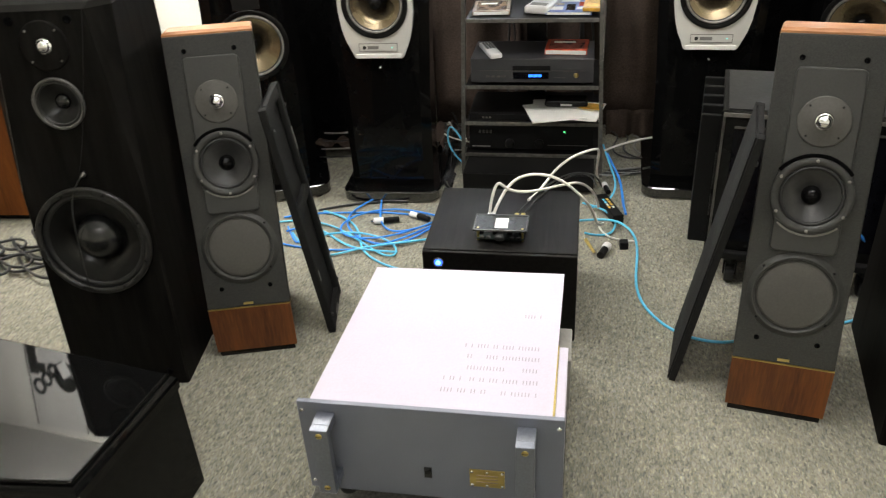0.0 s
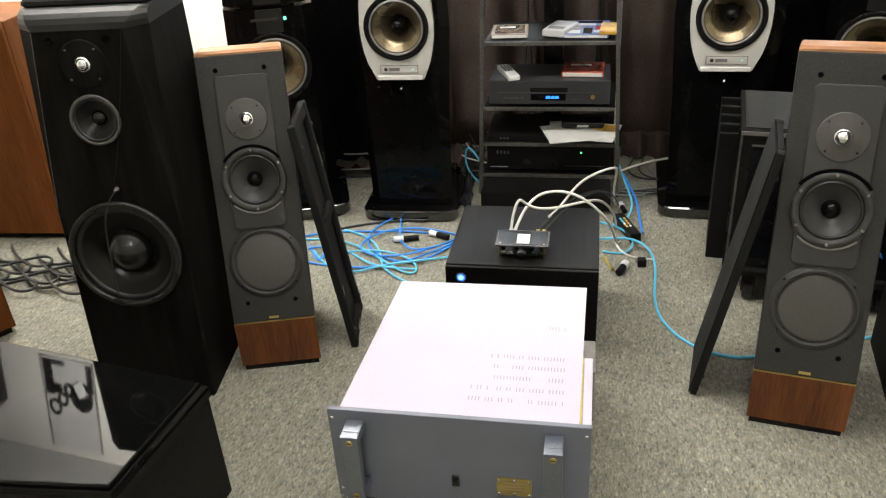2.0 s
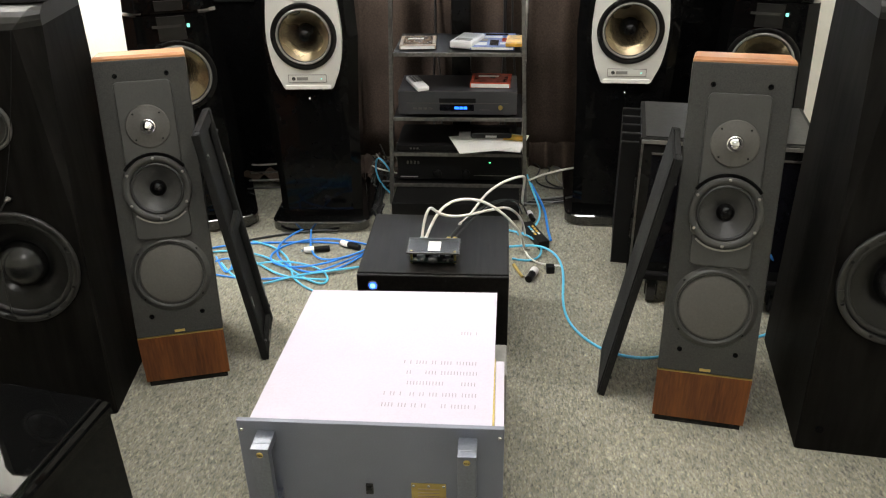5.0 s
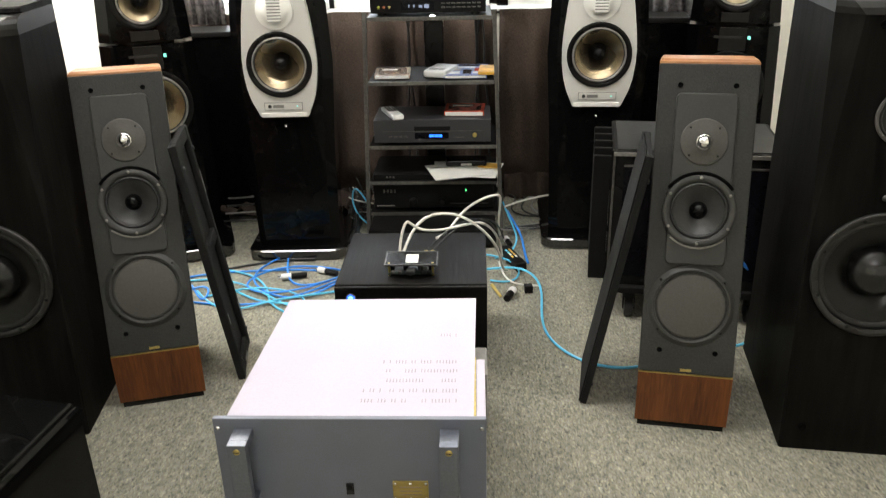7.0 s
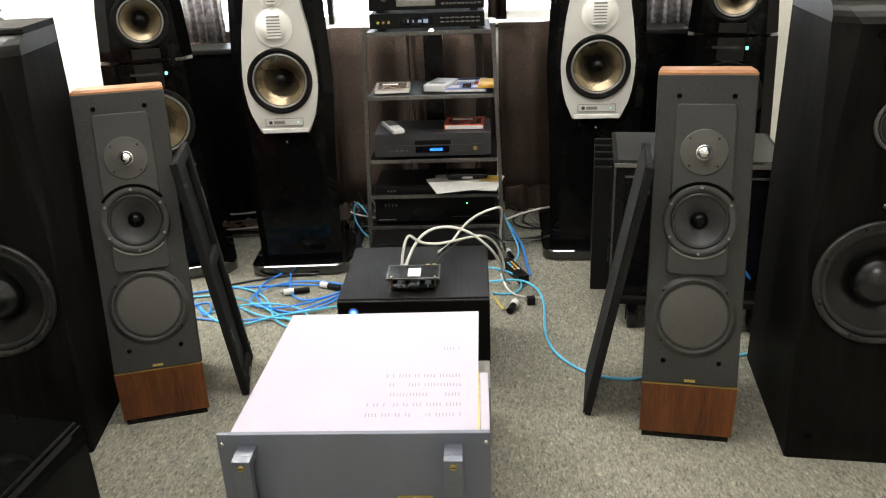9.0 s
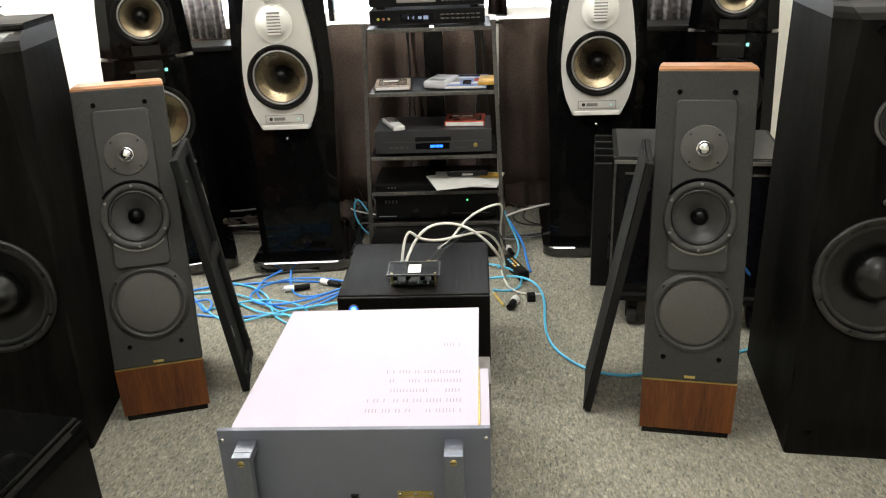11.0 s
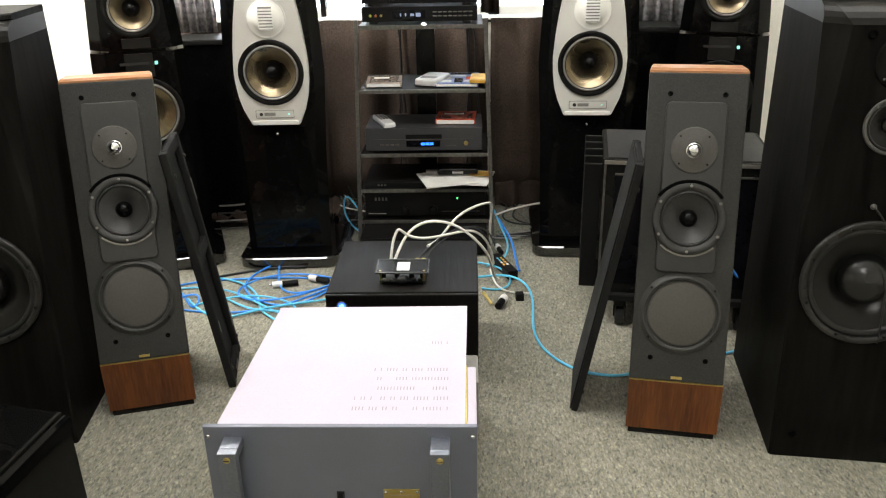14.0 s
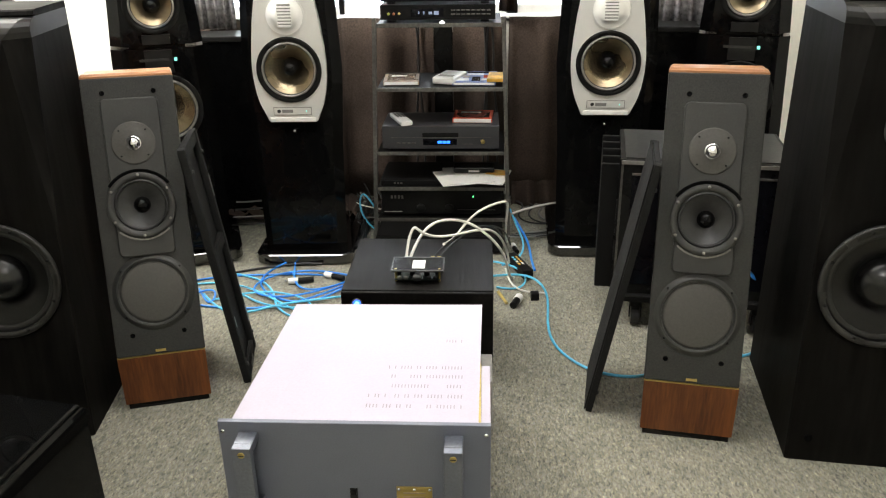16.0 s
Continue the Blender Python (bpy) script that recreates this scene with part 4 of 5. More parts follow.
case("disc_case", pose(0.184, 2.985, 0.4312, 0, 0, -3), 0.142, 0.125, 0.017, RED_CASE, "red plastic disc case on the player", PAPER, cover=mat("dark_red_cover", (0.26, 0.07, 0.05), 0.2, scale=30, var=0.6))

# shelf with cases and book
case("disc_case", pose(-0.065, 2.98, 0.567, 0, 0, 3), 0.125, 0.14, 0.014, BROWN_CASE, "brown printed disc case on the shelf", PAPER, cover=mat("brown_cover", (0.16, 0.11, 0.075), 0.2, scale=40, var=0.7))
r2 = thing("white_box", pose(0.082, 2.985, 0.567, 0, 0, -18), "small rounded white plastic box on the shelf", "box")
part("shell", boxm((-0.042, 0, 0), (0.042, 0.14, 0.026), bevel=0.009, seg=3), WHITE_PLASTIC, r2)
part("button_strip", boxm((-0.028, 0.02, 0.0255), (0.028, 0.05, 0.0268)), GREY_CABLE, r2)
mag = case("magazine", pose(0.190, 2.972, 0.567, 0, 0, -2), 0.15, 0.20, 0.012, BLUE_CARD, "blue printed magazine on the shelf", PAPER, "magazine")
for x0, y0, x1, y1, mt in ((-0.06, 0.02, -0.02, 0.06, PAPER), (-0.01, 0.015, 0.02, 0.09, LENS_DARK), (0.025, 0.03, 0.06, 0.055, PAPER), (-0.055, 0.075, -0.02, 0.11, BROWN_CASE), (0.03, 0.07, 0.06, 0.12, RED_CASE), (-0.03, 0.16, 0.05, 0.185, LENS_DARK)):
    part("printed_block", boxm((x0, y0, 0.0128), (x1, y1, 0.0134)), mt, mag)
case("disc_case", pose(0.262, 2.965, 0.580, 0, 0, -4), 0.055, 0.12, 0.012, YELLOW_CARD, "yellow and orange printed card on the magazine", YELLOW_CARD)

# top shelf components
t, w, d, h = component("cassette_deck", (-0.125, 2.955, 0.782), (0.262, 3.20, 0.840), "black cassette deck with dim display and tiny lights", "cassette deck")
part("display", boxm((-0.09, -0.002, 0.020), (0.02, 0.002, 0.046)), LENS_DARK, t, "dark display window")
for x, dx, z, dz in ((-0.065, 0.004, 0.028, 0.009), (-0.048, 0.004, 0.028, 0.009), (-0.030, 0.012, 0.028, 0.008), (-0.012, 0.016, 0.026, 0.012)):
    part("lit_segment", boxm((x, -0.003, z), (x + dx, -0.001, z + dz)), glow("pale_display_digits", (0.6, 0.7, 1.0), 0.5), t)
for i in range(8):
    part("button", boxm((0.045 + i * 0.017, -0.003, 0.038), (0.058 + i * 0.017, 0.001, 0.042), bevel=0.001), GREY_METAL, t)
    part("button", boxm((0.045 + i * 0.017, -0.003, 0.025), (0.058 + i * 0.017, 0.001, 0.029), bevel=0.001), GREY_METAL, t)
for i, g in enumerate((glow("yellow_lamp", (0.75, 0.8, 0.1), 0.35), glow("red_lamp", (1.0, 0.3, 0.1), 0.25), GOLD)):
    part("knob", lathe([(0.0045, 0), (0.0045, 0.004), (0, 0.005)], pose(-0.165 + i * 0.018, 0, 0.030), 14), g, t)
t, w, d, h = component("compact_disc_deck", (-0.125, 2.957, 0.8405), (0.262, 3.19, 0.951), "black disc deck with silver drawer line", "disc deck")
part("drawer", boxm((-0.10, -0.003, 0.022), (0.03, 0.002, 0.042), bevel=0.002), RINGGREY, t, "pale grey disc drawer")
part("display", boxm((-0.10, -0.002, 0.050), (0.03, 0.002, 0.085)), LENS_DARK, t)
for i in range(10):
    part("button", boxm((0.050 + i * 0.0135, -0.003, 0.024), (0.060 + i * 0.0135, 0.001, 0.030), bevel=0.001), GREY_METAL, t)
part("knob", lathe([(0.011, 0), (0.011, 0.010), (0.009, 0.012), (0, 0.012)], pose(-0.14, 0, 0.05), 20), GREY_METAL, t)
lampb = solo("shelf_lamp", lathe([(0.009, 0), (0.009, 0.002)] + [(0.008 * math.cos(a), 0.002 + 0.004 * math.sin(a)) for a in (0, 0.5, 1.0)] + [(0, 0.006)], pose(0, 0, 0), 20), WHITE_GLOW,
             "tiny bright white clip light under the deck", "light", pose(0.083, 2.945, 0.7795))

# papers on the low shelf, flat unit above the receiver
t, w, d, h = component("tuner", (-0.148, 2.955, 0.205), (0.285, 3.19, 0.226), "flat black tuner on the rack shelf", "tuner", feet=0.0)
for i in range(3):
    part("button", boxm((-0.17 + i * 0.012, -0.002, 0.008), (-0.163 + i * 0.012, 0.001, 0.014)), GREY_METAL, t)
for i, (a, dx, dy) in enumerate(((4, 0.180, 2.935), (-12, 0.205, 2.905), (16, 0.18, 2.885))):
    solo("paper_sheet", boxm((-0.10, 0, 0), (0.09, 0.17, 0.0035)), PAPER, "loose white printed sheet on the tuner", "paper", pose(dx, dy, 0.2265 + 0.004 * i, 0, 0, a), "loose papers")
t = thing("sunglasses_case", pose(0.19, 3.0, 0.239), "black oval case lying on the papers", "case")
part("shell", prism(rounded(0.15, 0.022, 0.010, 5, 0, 0.011), 0.0, 0.06, None, 0.004), BLACK_SATIN, t)
part("band", boxm((-0.02, -0.001, 0.004), (0.02, 0.0, 0.012)), WHITE_PLASTIC, t)
solo("yellow_card", boxm((-0.04, 0, 0), (0.04, 0.05, 0.003), bevel=0.001), YELLOW_CARD, "small yellow printed card on the papers", "card", pose(0.272, 2.985, 0.2385, 0, 0, -12))

t, w, d, h = component("receiver", (-0.150, 2.958, 0.085), (0.290, 3.21, 0.186), "black receiver with one green light", "receiver")
part("indicator", lathe([(0.0028, 0), (0.0022, 0.002), (0, 0.0025)], pose(0.118, 0, 0.078), 12), GREEN_GLOW, t, "green power light")
for x in (-0.075, 0.03):
    part("knob", lathe([(0.016, 0), (0.016, 0.012), (0.013, 0.014), (0, 0.014)], pose(x, 0, 0.034), 24), BLACK_METAL, t)
part("trim_line", boxm((-w + 0.01, -0.001, 0.018), (-w + 0.075, 0.001, 0.021)), ALU, t)
part("trim_line", boxm((0.06, -0.001, 0.026), (0.20, 0.001, 0.028)), GREY_METAL, t)
for i in range(4):
    part("printed_bar", boxm((-0.185 + i * 0.013, -0.001, 0.070), (-0.178 + i * 0.013, 0.001, 0.082)), GREY_METAL, t)
t, w, d, h = component("power_conditioner", (-0.155, 2.80, 0.0), (0.295, 3.22, 0.069), "plain black power box on the carpet under the rack", "power box")

# hanging leads behind the rack
for i, (x, dx) in enumerate(((-0.055, 0.03), (-0.02, -0.02), (0.215, 0.02), (0.235, 0.035), (0.25, -0.02))):
    tube("hanging_lead", [(x, 3.37, 0.80), (x + dx, 3.38, 0.66), (x + dx * 0.4, 3.36, 0.52), (x + dx * 1.5, 3.37, 0.38), (x + dx, 3.36, 0.2), (x + dx * 2, 3.35, 0.012)], 0.004, BLACK_CABLE,
         "black lead hanging behind the rack", group="hanging leads")


# ---- black box amplifier in the middle ----
t = thing("subwoofer_box", pose(0.062, 1.962, 0), "square black ash box with a lit blue power button", "subwoofer")
part("body", boxm((-0.190, 0.010, 0.012), (0.190, 0.345, 0.265), bevel=0.004), BLACK_TEXTURED, t)
part("front_panel", boxm((-0.190, 0, 0.012), (0.190, 0.010, 0.262), bevel=0.003), BLACK_TEXTURED, t)
for x in (-0.165, 0.165):
    for y in (0.03, 0.315):
        part("foot", lathe([(0.016, 0), (0.016, 0.012), (0, 0.012)], pose(x, y, 0, -90, 0, 0), 16), RUBBER, t)
btn = part("button", lathe([(0.0135, 0), (0.0135, 0.002), (0.011, 0.003), (0.010, 0.001)], pose(-0.150, 0, 0.232), 24), RING_DARK, t, "ringed power button")
part("lit_face", lathe([(0.0108, 0.001), (0.009, 0.0025), (0, 0.003)], pose(-0.150, 0, 0.232), 24), BLUE_GLOW, btn, "glowing blue light")
part("lit_centre", lathe([(0.0065, 0.002), (0.006, 0.0036), (0, 0.0038)], pose(-0.150, 0, 0.232), 20), PALE_BLUE_GLOW, btn, "pale blue centre")

dev = thing("headphone_amplifier", pose(0.060, 2.012, 0.2655) @ Matrix.Diagonal((1, 1.05, 0.66, 1)), "small open circuit-board amplifier under a smoked plate", "amplifier")
part("board", boxm((-0.058, 0.004, 0.008), (0.058, 0.068, 0.012)), mat("green_circuit_board", (0.007, 0.016, 0.010), 0.4, var=0.5, scale=80), dev, "green circuit board")
part("top_plate", boxm((-0.066, 0.008, 0.046), (0.066, 0.075, 0.050), pose(0, 0, 0, 6, 0, 0), 0.001), ACRYLIC, dev, "smoked clear top plate")
bm = bmesh.new()
for lo, hi in (((-0.067, 0.006), (0.067, 0.009)), ((-0.067, 0.074), (0.067, 0.077)), ((-0.067, 0.009), (-0.064, 0.074)), ((0.064, 0.009), (0.067, 0.074))):
    box(bm, (*lo, 0.045), (*hi, 0.052), pose(0, 0, 0, 6, 0, 0))
part("plate_rim", bm, RING_DARK, dev)
part("white_square", boxm((-0.014, 0.018, 0.0505), (0.018, 0.06, 0.0515), pose(0, 0, 0, 6, 0, 0)), PAPER, dev, "white paper label")
for x in (-0.055, 0.055):
    for y in (0.012, 0.062):
        part("standoff", rod((x, y, 0), (x, y, 0.052), 0.003), GOLD, dev)
part("knob", lathe([(0.012, 0), (0.012, 0.014), (0.010, 0.016), (0, 0.016)], pose(0.0, 0.004, 0.026), 24), RUBBER, dev, "black volume knob")
for x, mt in ((-0.045, GREY_METAL), (-0.028, GREEN_GLOW), (0.03, BLACK_METAL), (0.046, BLACK_METAL)):
    part("socket", lathe([(0.006, 0), (0.006, 0.006), (0.004, 0.007), (0, 0.007)], pose(x, 0.004, 0.022), 14), mt if mt is not GREEN_GLOW else GREY_METAL, dev)
for x in (-0.05, -0.015, 0.022, 0.05):
    part("capacitor", rod((x, 0.03, 0.012), (x, 0.03, 0.034), 0.007), BLACK_METAL, dev)
for x in (-0.036, -0.026, 0.034, 0.050):
    part("phono_plug", rod((x, 0.078, 0.03), (x, 0.098, 0.042), 0.0055), GOLD if x > 0 else WHITE_PLASTIC, dev)

LD = "white interconnect lead looping from the small amplifier"
tube("white_lead", [(0.024, 2.110, 0.288), (0.026, 2.12, 0.325), (0.040, 2.14, 0.372), (0.052, 2.14, 0.362), (0.075, 2.15, 0.338), (0.12, 2.17, 0.326), (0.17, 2.19, 0.330), (0.215, 2.22, 0.328), (0.26, 2.30, 0.30), (0.30, 2.45, 0.18), (0.31, 2.6, 0.06)], 0.0037, WHITE_CABLE, LD, group="white leads")
tube("white_lead", [(0.033, 2.110, 0.288), (0.042, 2.125, 0.310), (0.062, 2.17, 0.345), (0.105, 2.19, 0.368), (0.155, 2.20, 0.366), (0.20, 2.20, 0.352), (0.245, 2.20, 0.315), (0.28, 2.22, 0.265), (0.298, 2.30, 0.18), (0.305, 2.42, 0.09), (0.325, 2.55, 0.03)], 0.0038, WHITE_CABLE, LD, group="white leads")
tube("white_lead", [(0.12, 2.16, 0.310), (0.140, 2.28, 0.270), (0.165, 2.38, 0.275), (0.205, 2.40, 0.312), (0.25, 2.42, 0.328), (0.288, 2.44, 0.332), (0.303, 2.50, 0.305), (0.300, 2.60, 0.22), (0.30, 2.72, 0.12), (0.31, 2.85, 0.03)], 0.0037, WHITE_CABLE, LD, group="white leads")
for i, x in enumerate((0.094, 0.110)):
    tube("grey_lead", [(x, 2.112, 0.290), (x + 0.012, 2.13, 0.300), (x + 0.035, 2.18, 0.306), (x + 0.075, 2.28, 0.300), (x + 0.13, 2.42, 0.27), (x + 0.19, 2.60, 0.18), (x + 0.21, 2.75, 0.06)], 0.0026, RUBBER, "thin dark grey lead from the small amplifier", group="grey leads")


# ---- silver amplifier in front ----
slab = solo("stand_slab", boxm((-0.25, 1.30, 0), (0.242, 1.86, 0.055), bevel=0.006), SLAB, "low dark grey covered slab under the amplifier", "stand")
amp = thing("power_amplifier", pose(0, 1.35, 0.055), "slate grey power amplifier with handles and pale metal lid", "amplifier")
Z0, Z1 = 0.036, 0.255
part("front_panel", boxm((-0.2415, 0, Z0), (0.2415, 0.010, Z1), bevel=0.0018), PLATE_GREY, amp, "slate grey anodised front panel")
part("chassis", boxm((-0.198, 0.010, 0.036), (0.212, 0.470, Z1 - 0.018)), BLACK_METAL, amp)
lid = part("lid", loft([[(-0.224, 0.010, z), (0.219, 0.010, z), (0.224, 0.480, z), (-0.204, 0.474, z)] for z in (Z1 - 0.018, Z1 - 0.011)]), LID, amp, "pale aluminium lid with rows of slots")
# Grey strips painted as slot shade; fewer to the left, imitating glare.
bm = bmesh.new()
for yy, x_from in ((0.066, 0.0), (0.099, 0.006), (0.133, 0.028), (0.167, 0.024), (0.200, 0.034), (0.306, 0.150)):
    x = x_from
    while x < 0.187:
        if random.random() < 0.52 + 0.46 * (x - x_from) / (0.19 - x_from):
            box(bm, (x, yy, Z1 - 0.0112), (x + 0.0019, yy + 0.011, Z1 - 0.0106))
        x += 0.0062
tagged(part("slot_shade_strips", bm, LIDSLOT, lid, "rows of grey strips painted as shaded vent slots"), kind="stuff")
part("side_rail", boxm((0.2238, 0.012, 0.06), (0.241, 0.225, 0.238), bevel=0.002), LID, amp, "pale metal side block")
part("brass_edge", boxm((0.2195, 0.012, Z1 - 0.050), (0.2234, 0.228, Z1 - 0.0145)), GOLD, amp, "brass-coloured edge strip")
part("connector_block", boxm((0.213, 0.240, 0.06), (0.247, 0.350, 0.192), bevel=0.004), STAND, amp, "dull grey metal block")
for x in (-0.18, 0.18):
    for y in (0.04, 0.44):
        part("foot", lathe([(0.02, 0), (0.02, 0.036), (0, 0.036)], pose(x, y, 0, -90, 0, 0), 20), RUBBER, amp)
for x in (-0.188, 0.177):
    hd = part("handle", join(boxm((x - 0.0165, -0.050, 0.078), (x + 0.0165, -0.034, 0.234), bevel=0.0015), boxm((x - 0.0165, -0.034, 0.216), (x + 0.0165, 0, 0.234), bevel=0.001), boxm((x - 0.0165, -0.034, 0.078), (x + 0.0165, 0, 0.096), bevel=0.001)), HANDLE_GREY, amp, "square grey rack handle")
    for z in (0.092, 0.221):
        sc = screw(hd, pose(x, -0.050, z), 0.0062, GOLD)
        part("slot", boxm((x - 0.005, -0.0525, z - 0.0008), (x + 0.005, -0.0519, z + 0.0008), pose(0, 0, 0)), RUBBER, hd)
sw = part("power_switch", boxm((-0.0135, -0.004, 0.091), (0.0005, 0.0, 0.115), bevel=0.001), RUBBER, amp, "black rocker switch")
part("rocker", boxm((-0.0115, -0.007, 0.103), (-0.0015, -0.003, 0.113), bevel=0.001), BLACK_SATIN, sw)
bd = part("name_plate", boxm((0.0715, -0.0025, 0.078), (0.1365, 0, 0.121), bevel=0.001), GOLD, amp, "engraved brass plate")
for z in (0.090, 0.098, 0.107):
    part("printed_bar", boxm((0.084, -0.0031, z), (0.124, -0.0024, z + 0.002)), BROWN_CASE, bd)
for x in (0.076, 0.104, 0.132):
    for z in (0.083, 0.116):
        screw(bd, pose(x, -0.0025, z), 0.0032, CHROME)
for x in (-0.233, 0.233):
    for z in (Z0 + 0.02, Z1 - 0.02):
        part("bolt", lathe([(0.004, 0), (0.004, 0.002), (0, 0.0025)], pose(x, 0, z), 12), CHROME, amp)


# ---- glossy low cabinet in the foreground ----
GB = thing("gloss_speaker_cabinet", pose(-0.544, 1.112, 0, 0, 0, -5.5), "low piano-black speaker cabinet with shiny sloping edges", "loudspeaker")
def gring(h, i, floor=False):
    """The slanting top's outline, drawn in by i; the front runs at an angle."""
    pts = [(-0.60 + i, -0.142 + i), (0.0 - i, i), (0.0 - i, 0.308 - i), (-0.60 + i, 0.308 - i)]
    return [(x, y, 0.0 if floor else 0.307 + h - 0.079 * x - 0.026 * y) for x, y in pts]
part("body", loft([gring(0, 0.002, True), gring(-0.040, 0.002)]), BLACK_GLOSS, GB, "plain black body")
part("top", loft([gring(-0.040, -0.002), gring(-0.022, -0.002), gring(-0.016, 0.0), gring(-0.011, 0.004), gring(-0.009, 0.0065)]), BLACK_MIRROR, GB, "piano black rounded edge")
part("top_panel", loft([gring(-0.010, 0.009), gring(-0.003, 0.0085), gring(-0.0012, 0.0095), gring(0.0, 0.012)]), BLACK_MIRROR, GB, "slanting piano black top panel")
# Added chrome rod imitates the highlight on the rounded lacquer corner.
part("corner_glint", rod((0.0005, 0.0005, 0.215), (0.0005, 0.0005, 0.283), 0.0032), CHROME, GB, "chrome rod standing in for the corner's highlight")
FB = pose(-0.30, -0.069, 0, 0, 0, 13.3)
driver(GB, "woofer", at(0, 0.15, FB), 0.10, 0.08, CONE_BLACK, RING_WOOF, 0.03, CAP, depth=0.0)


# ---- amplifier on a trolley at the back ----
tr = thing("trolley", pose(0.60, 2.30, 0, 0, 0, -8), "low black trolley on swivel castors", "trolley")
part("deck", boxm((0.01, -0.02, 0.085), (0.47, 0.34, 0.105), bevel=0.004), BLACK_METAL, tr)
for x in (0.07, 0.41):
    for y in (0.015, 0.30):
        c = part("castor", join(rod((x, y, 0.060), (x, y, 0.085), 0.018, 16), boxm((x - 0.018, y - 0.012, 0.025), (x - 0.014, y + 0.012, 0.062)), boxm((x + 0.014, y - 0.012, 0.025), (x + 0.018, y + 0.012, 0.062))), BLACK_METAL, tr)
        part("wheel", join(rod((x - 0.012, y, 0.028), (x + 0.012, y, 0.028), 0.028, 20)), RUBBER, c)
ha = thing("heatsink_amplifier", pose(0.60, 2.30, 0.105, 0, 0, -8), "heavy black amplifier with side fins on a trolley", "amplifier")
part("body", boxm((0, 0.012, 0), (0.46, 0.35, 0.392), bevel=0.003), BLACK_METAL, ha)
part("front_panel", boxm((-0.006, 0, -0.004), (0.466, 0.012, 0.398), bevel=0.002), BLACK_SATIN, ha)
for lo, hi in (((0.0, 0.385), (0.46, 0.396)), ((0.03, 0.355), (0.43, 0.361)), ((0.0, 0.0), (0.006, 0.385))):
    part("trim", boxm((lo[0], -0.003, lo[1]), (hi[0], 0.0, hi[1]), bevel=0.001), RINGGREY if hi[1] > 0.39 else GREY_METAL, ha, "pale metal edge strip")
part("recess", boxm((0.03, -0.001, 0.03), (0.43, 0.0005, 0.353)), LENS_DARK, ha, "dark glossy front window")
for i in range(9):
    y = 0.03 + i * 0.036
    part("fin", boxm((-0.052, y, 0.0), (0.0, y + 0.014, 0.375 + 0.012 * (i % 2)), bevel=0.003), BLACK_METAL, ha)
part("top_plate", boxm((0.012, 0.03, 0.392), (0.448, 0.335, 0.396)), TOP_SHEEN, ha, "grey metal top plate, its sheen put into the colour")


# ---- wood-veneer speakers at the side ----
def wood_tower(m, w, d, h, label, g):
    s = thing("wood_speaker", m, label, "loudspeaker", g)
    part("cabinet", boxm((-w / 2, 0.014, 0.02), (w / 2, d, h), bevel=0.004), ORANGE_WOOD, s)
    part("front_panel", boxm((-w / 2 + 0.004, 0, 0.024), (w / 2 - 0.004, 0.014, h - 0.004), bevel=0.003), ORANGE_WOOD, s)
    part("base", boxm((-w / 2 + 0.012, 0.02, 0), (w / 2 - 0.012, d - 0.012, 0.02)), BLACK_SATIN, s)
    part("badge", boxm((w / 2, d - 0.085, 0.05), (w / 2 + 0.002, d - 0.045, 0.062)), ALU, s, "small metal maker's plate")
    return s


wood_tower(pose(-1.735, 2.47, 0, 0, 0, 4), 0.30, 0.32, 0.762, "orange cherry veneer tower speaker", "wood speakers")
wood_tower(pose(-1.692, 1.766, 0, 0, 0, -34), 0.30, 0.30, 0.80, "orange cherry veneer speaker with metal maker's plate", "wood speakers")
solo("cream_box", boxm((-0.10, 0, 0), (0.10, 0.2, 0.36), bevel=0.01), WHITE_PLATE, "cream coloured box beside the wood speaker", "box", pose(-2.06, 2.5, 0))


# ---- cables and plugs on the carpet ----
def floor_cable(pts, r, material, label, g, close=False):
    return tube("floor_cable", [(x, y, max(z, r + 0.0005)) for x, y, z in pts], r * 0.88, material, label, group=g)


BL = "bright blue cable coiled on the carpet"
CY = "pale blue cable looped on the carpet"
floor_cable([(-0.24, 2.60, 0), (-0.36, 2.625, 0), (-0.50, 2.61, 0), (-0.61, 2.605, 0), (-0.70, 2.58, 0), (-0.735, 2.56, 0)], 0.0036, BLUE_CABLE, BL, "blue cables")
floor_cable([(-0.22, 2.53, 0), (-0.27, 2.43, 0.01), (-0.33, 2.395, 0.01), (-0.42, 2.42, 0.0), (-0.51, 2.51, 0.01), (-0.51, 2.60, 0.012), (-0.47, 2.68, 0.012), (-0.43, 2.735, 0.01), (-0.42, 2.66, 0.01), (-0.40, 2.56, 0.012), (-0.36, 2.47, 0.012), (-0.28, 2.47, 0.02), (-0.225, 2.54, 0.014)], 0.0037, BLUE_CABLE, BL, "blue cables")
floor_cable([(-0.68, 2.39, 0), (-0.58, 2.36, 0.004), (-0.45, 2.36, 0.006), (-0.33, 2.40, 0.014), (-0.24, 2.50, 0.012), (-0.20, 2.57, 0)], 0.0036, BLUE_CABLE, BL, "blue cables")
floor_cable([(-0.70, 2.50, 0), (-0.66, 2.43, 0), (-0.63, 2.38, 0.004), (-0.62, 2.44, 0.01), (-0.65, 2.50, 0.01), (-0.69, 2.46, 0.01)], 0.0036, BLUE_CABLE, BL, "blue cables")
floor_cable([(-0.61, 2.615, 0.004), (-0.53, 2.58, 0.008), (-0.47, 2.52, 0.008), (-0.43, 2.43, 0.01), (-0.42, 2.375, 0.01), (-0.36, 2.31, 0.004), (-0.28, 2.27, 0), (-0.2, 2.25, 0)], 0.0038, CYAN_CABLE, CY, "pale blue cables")
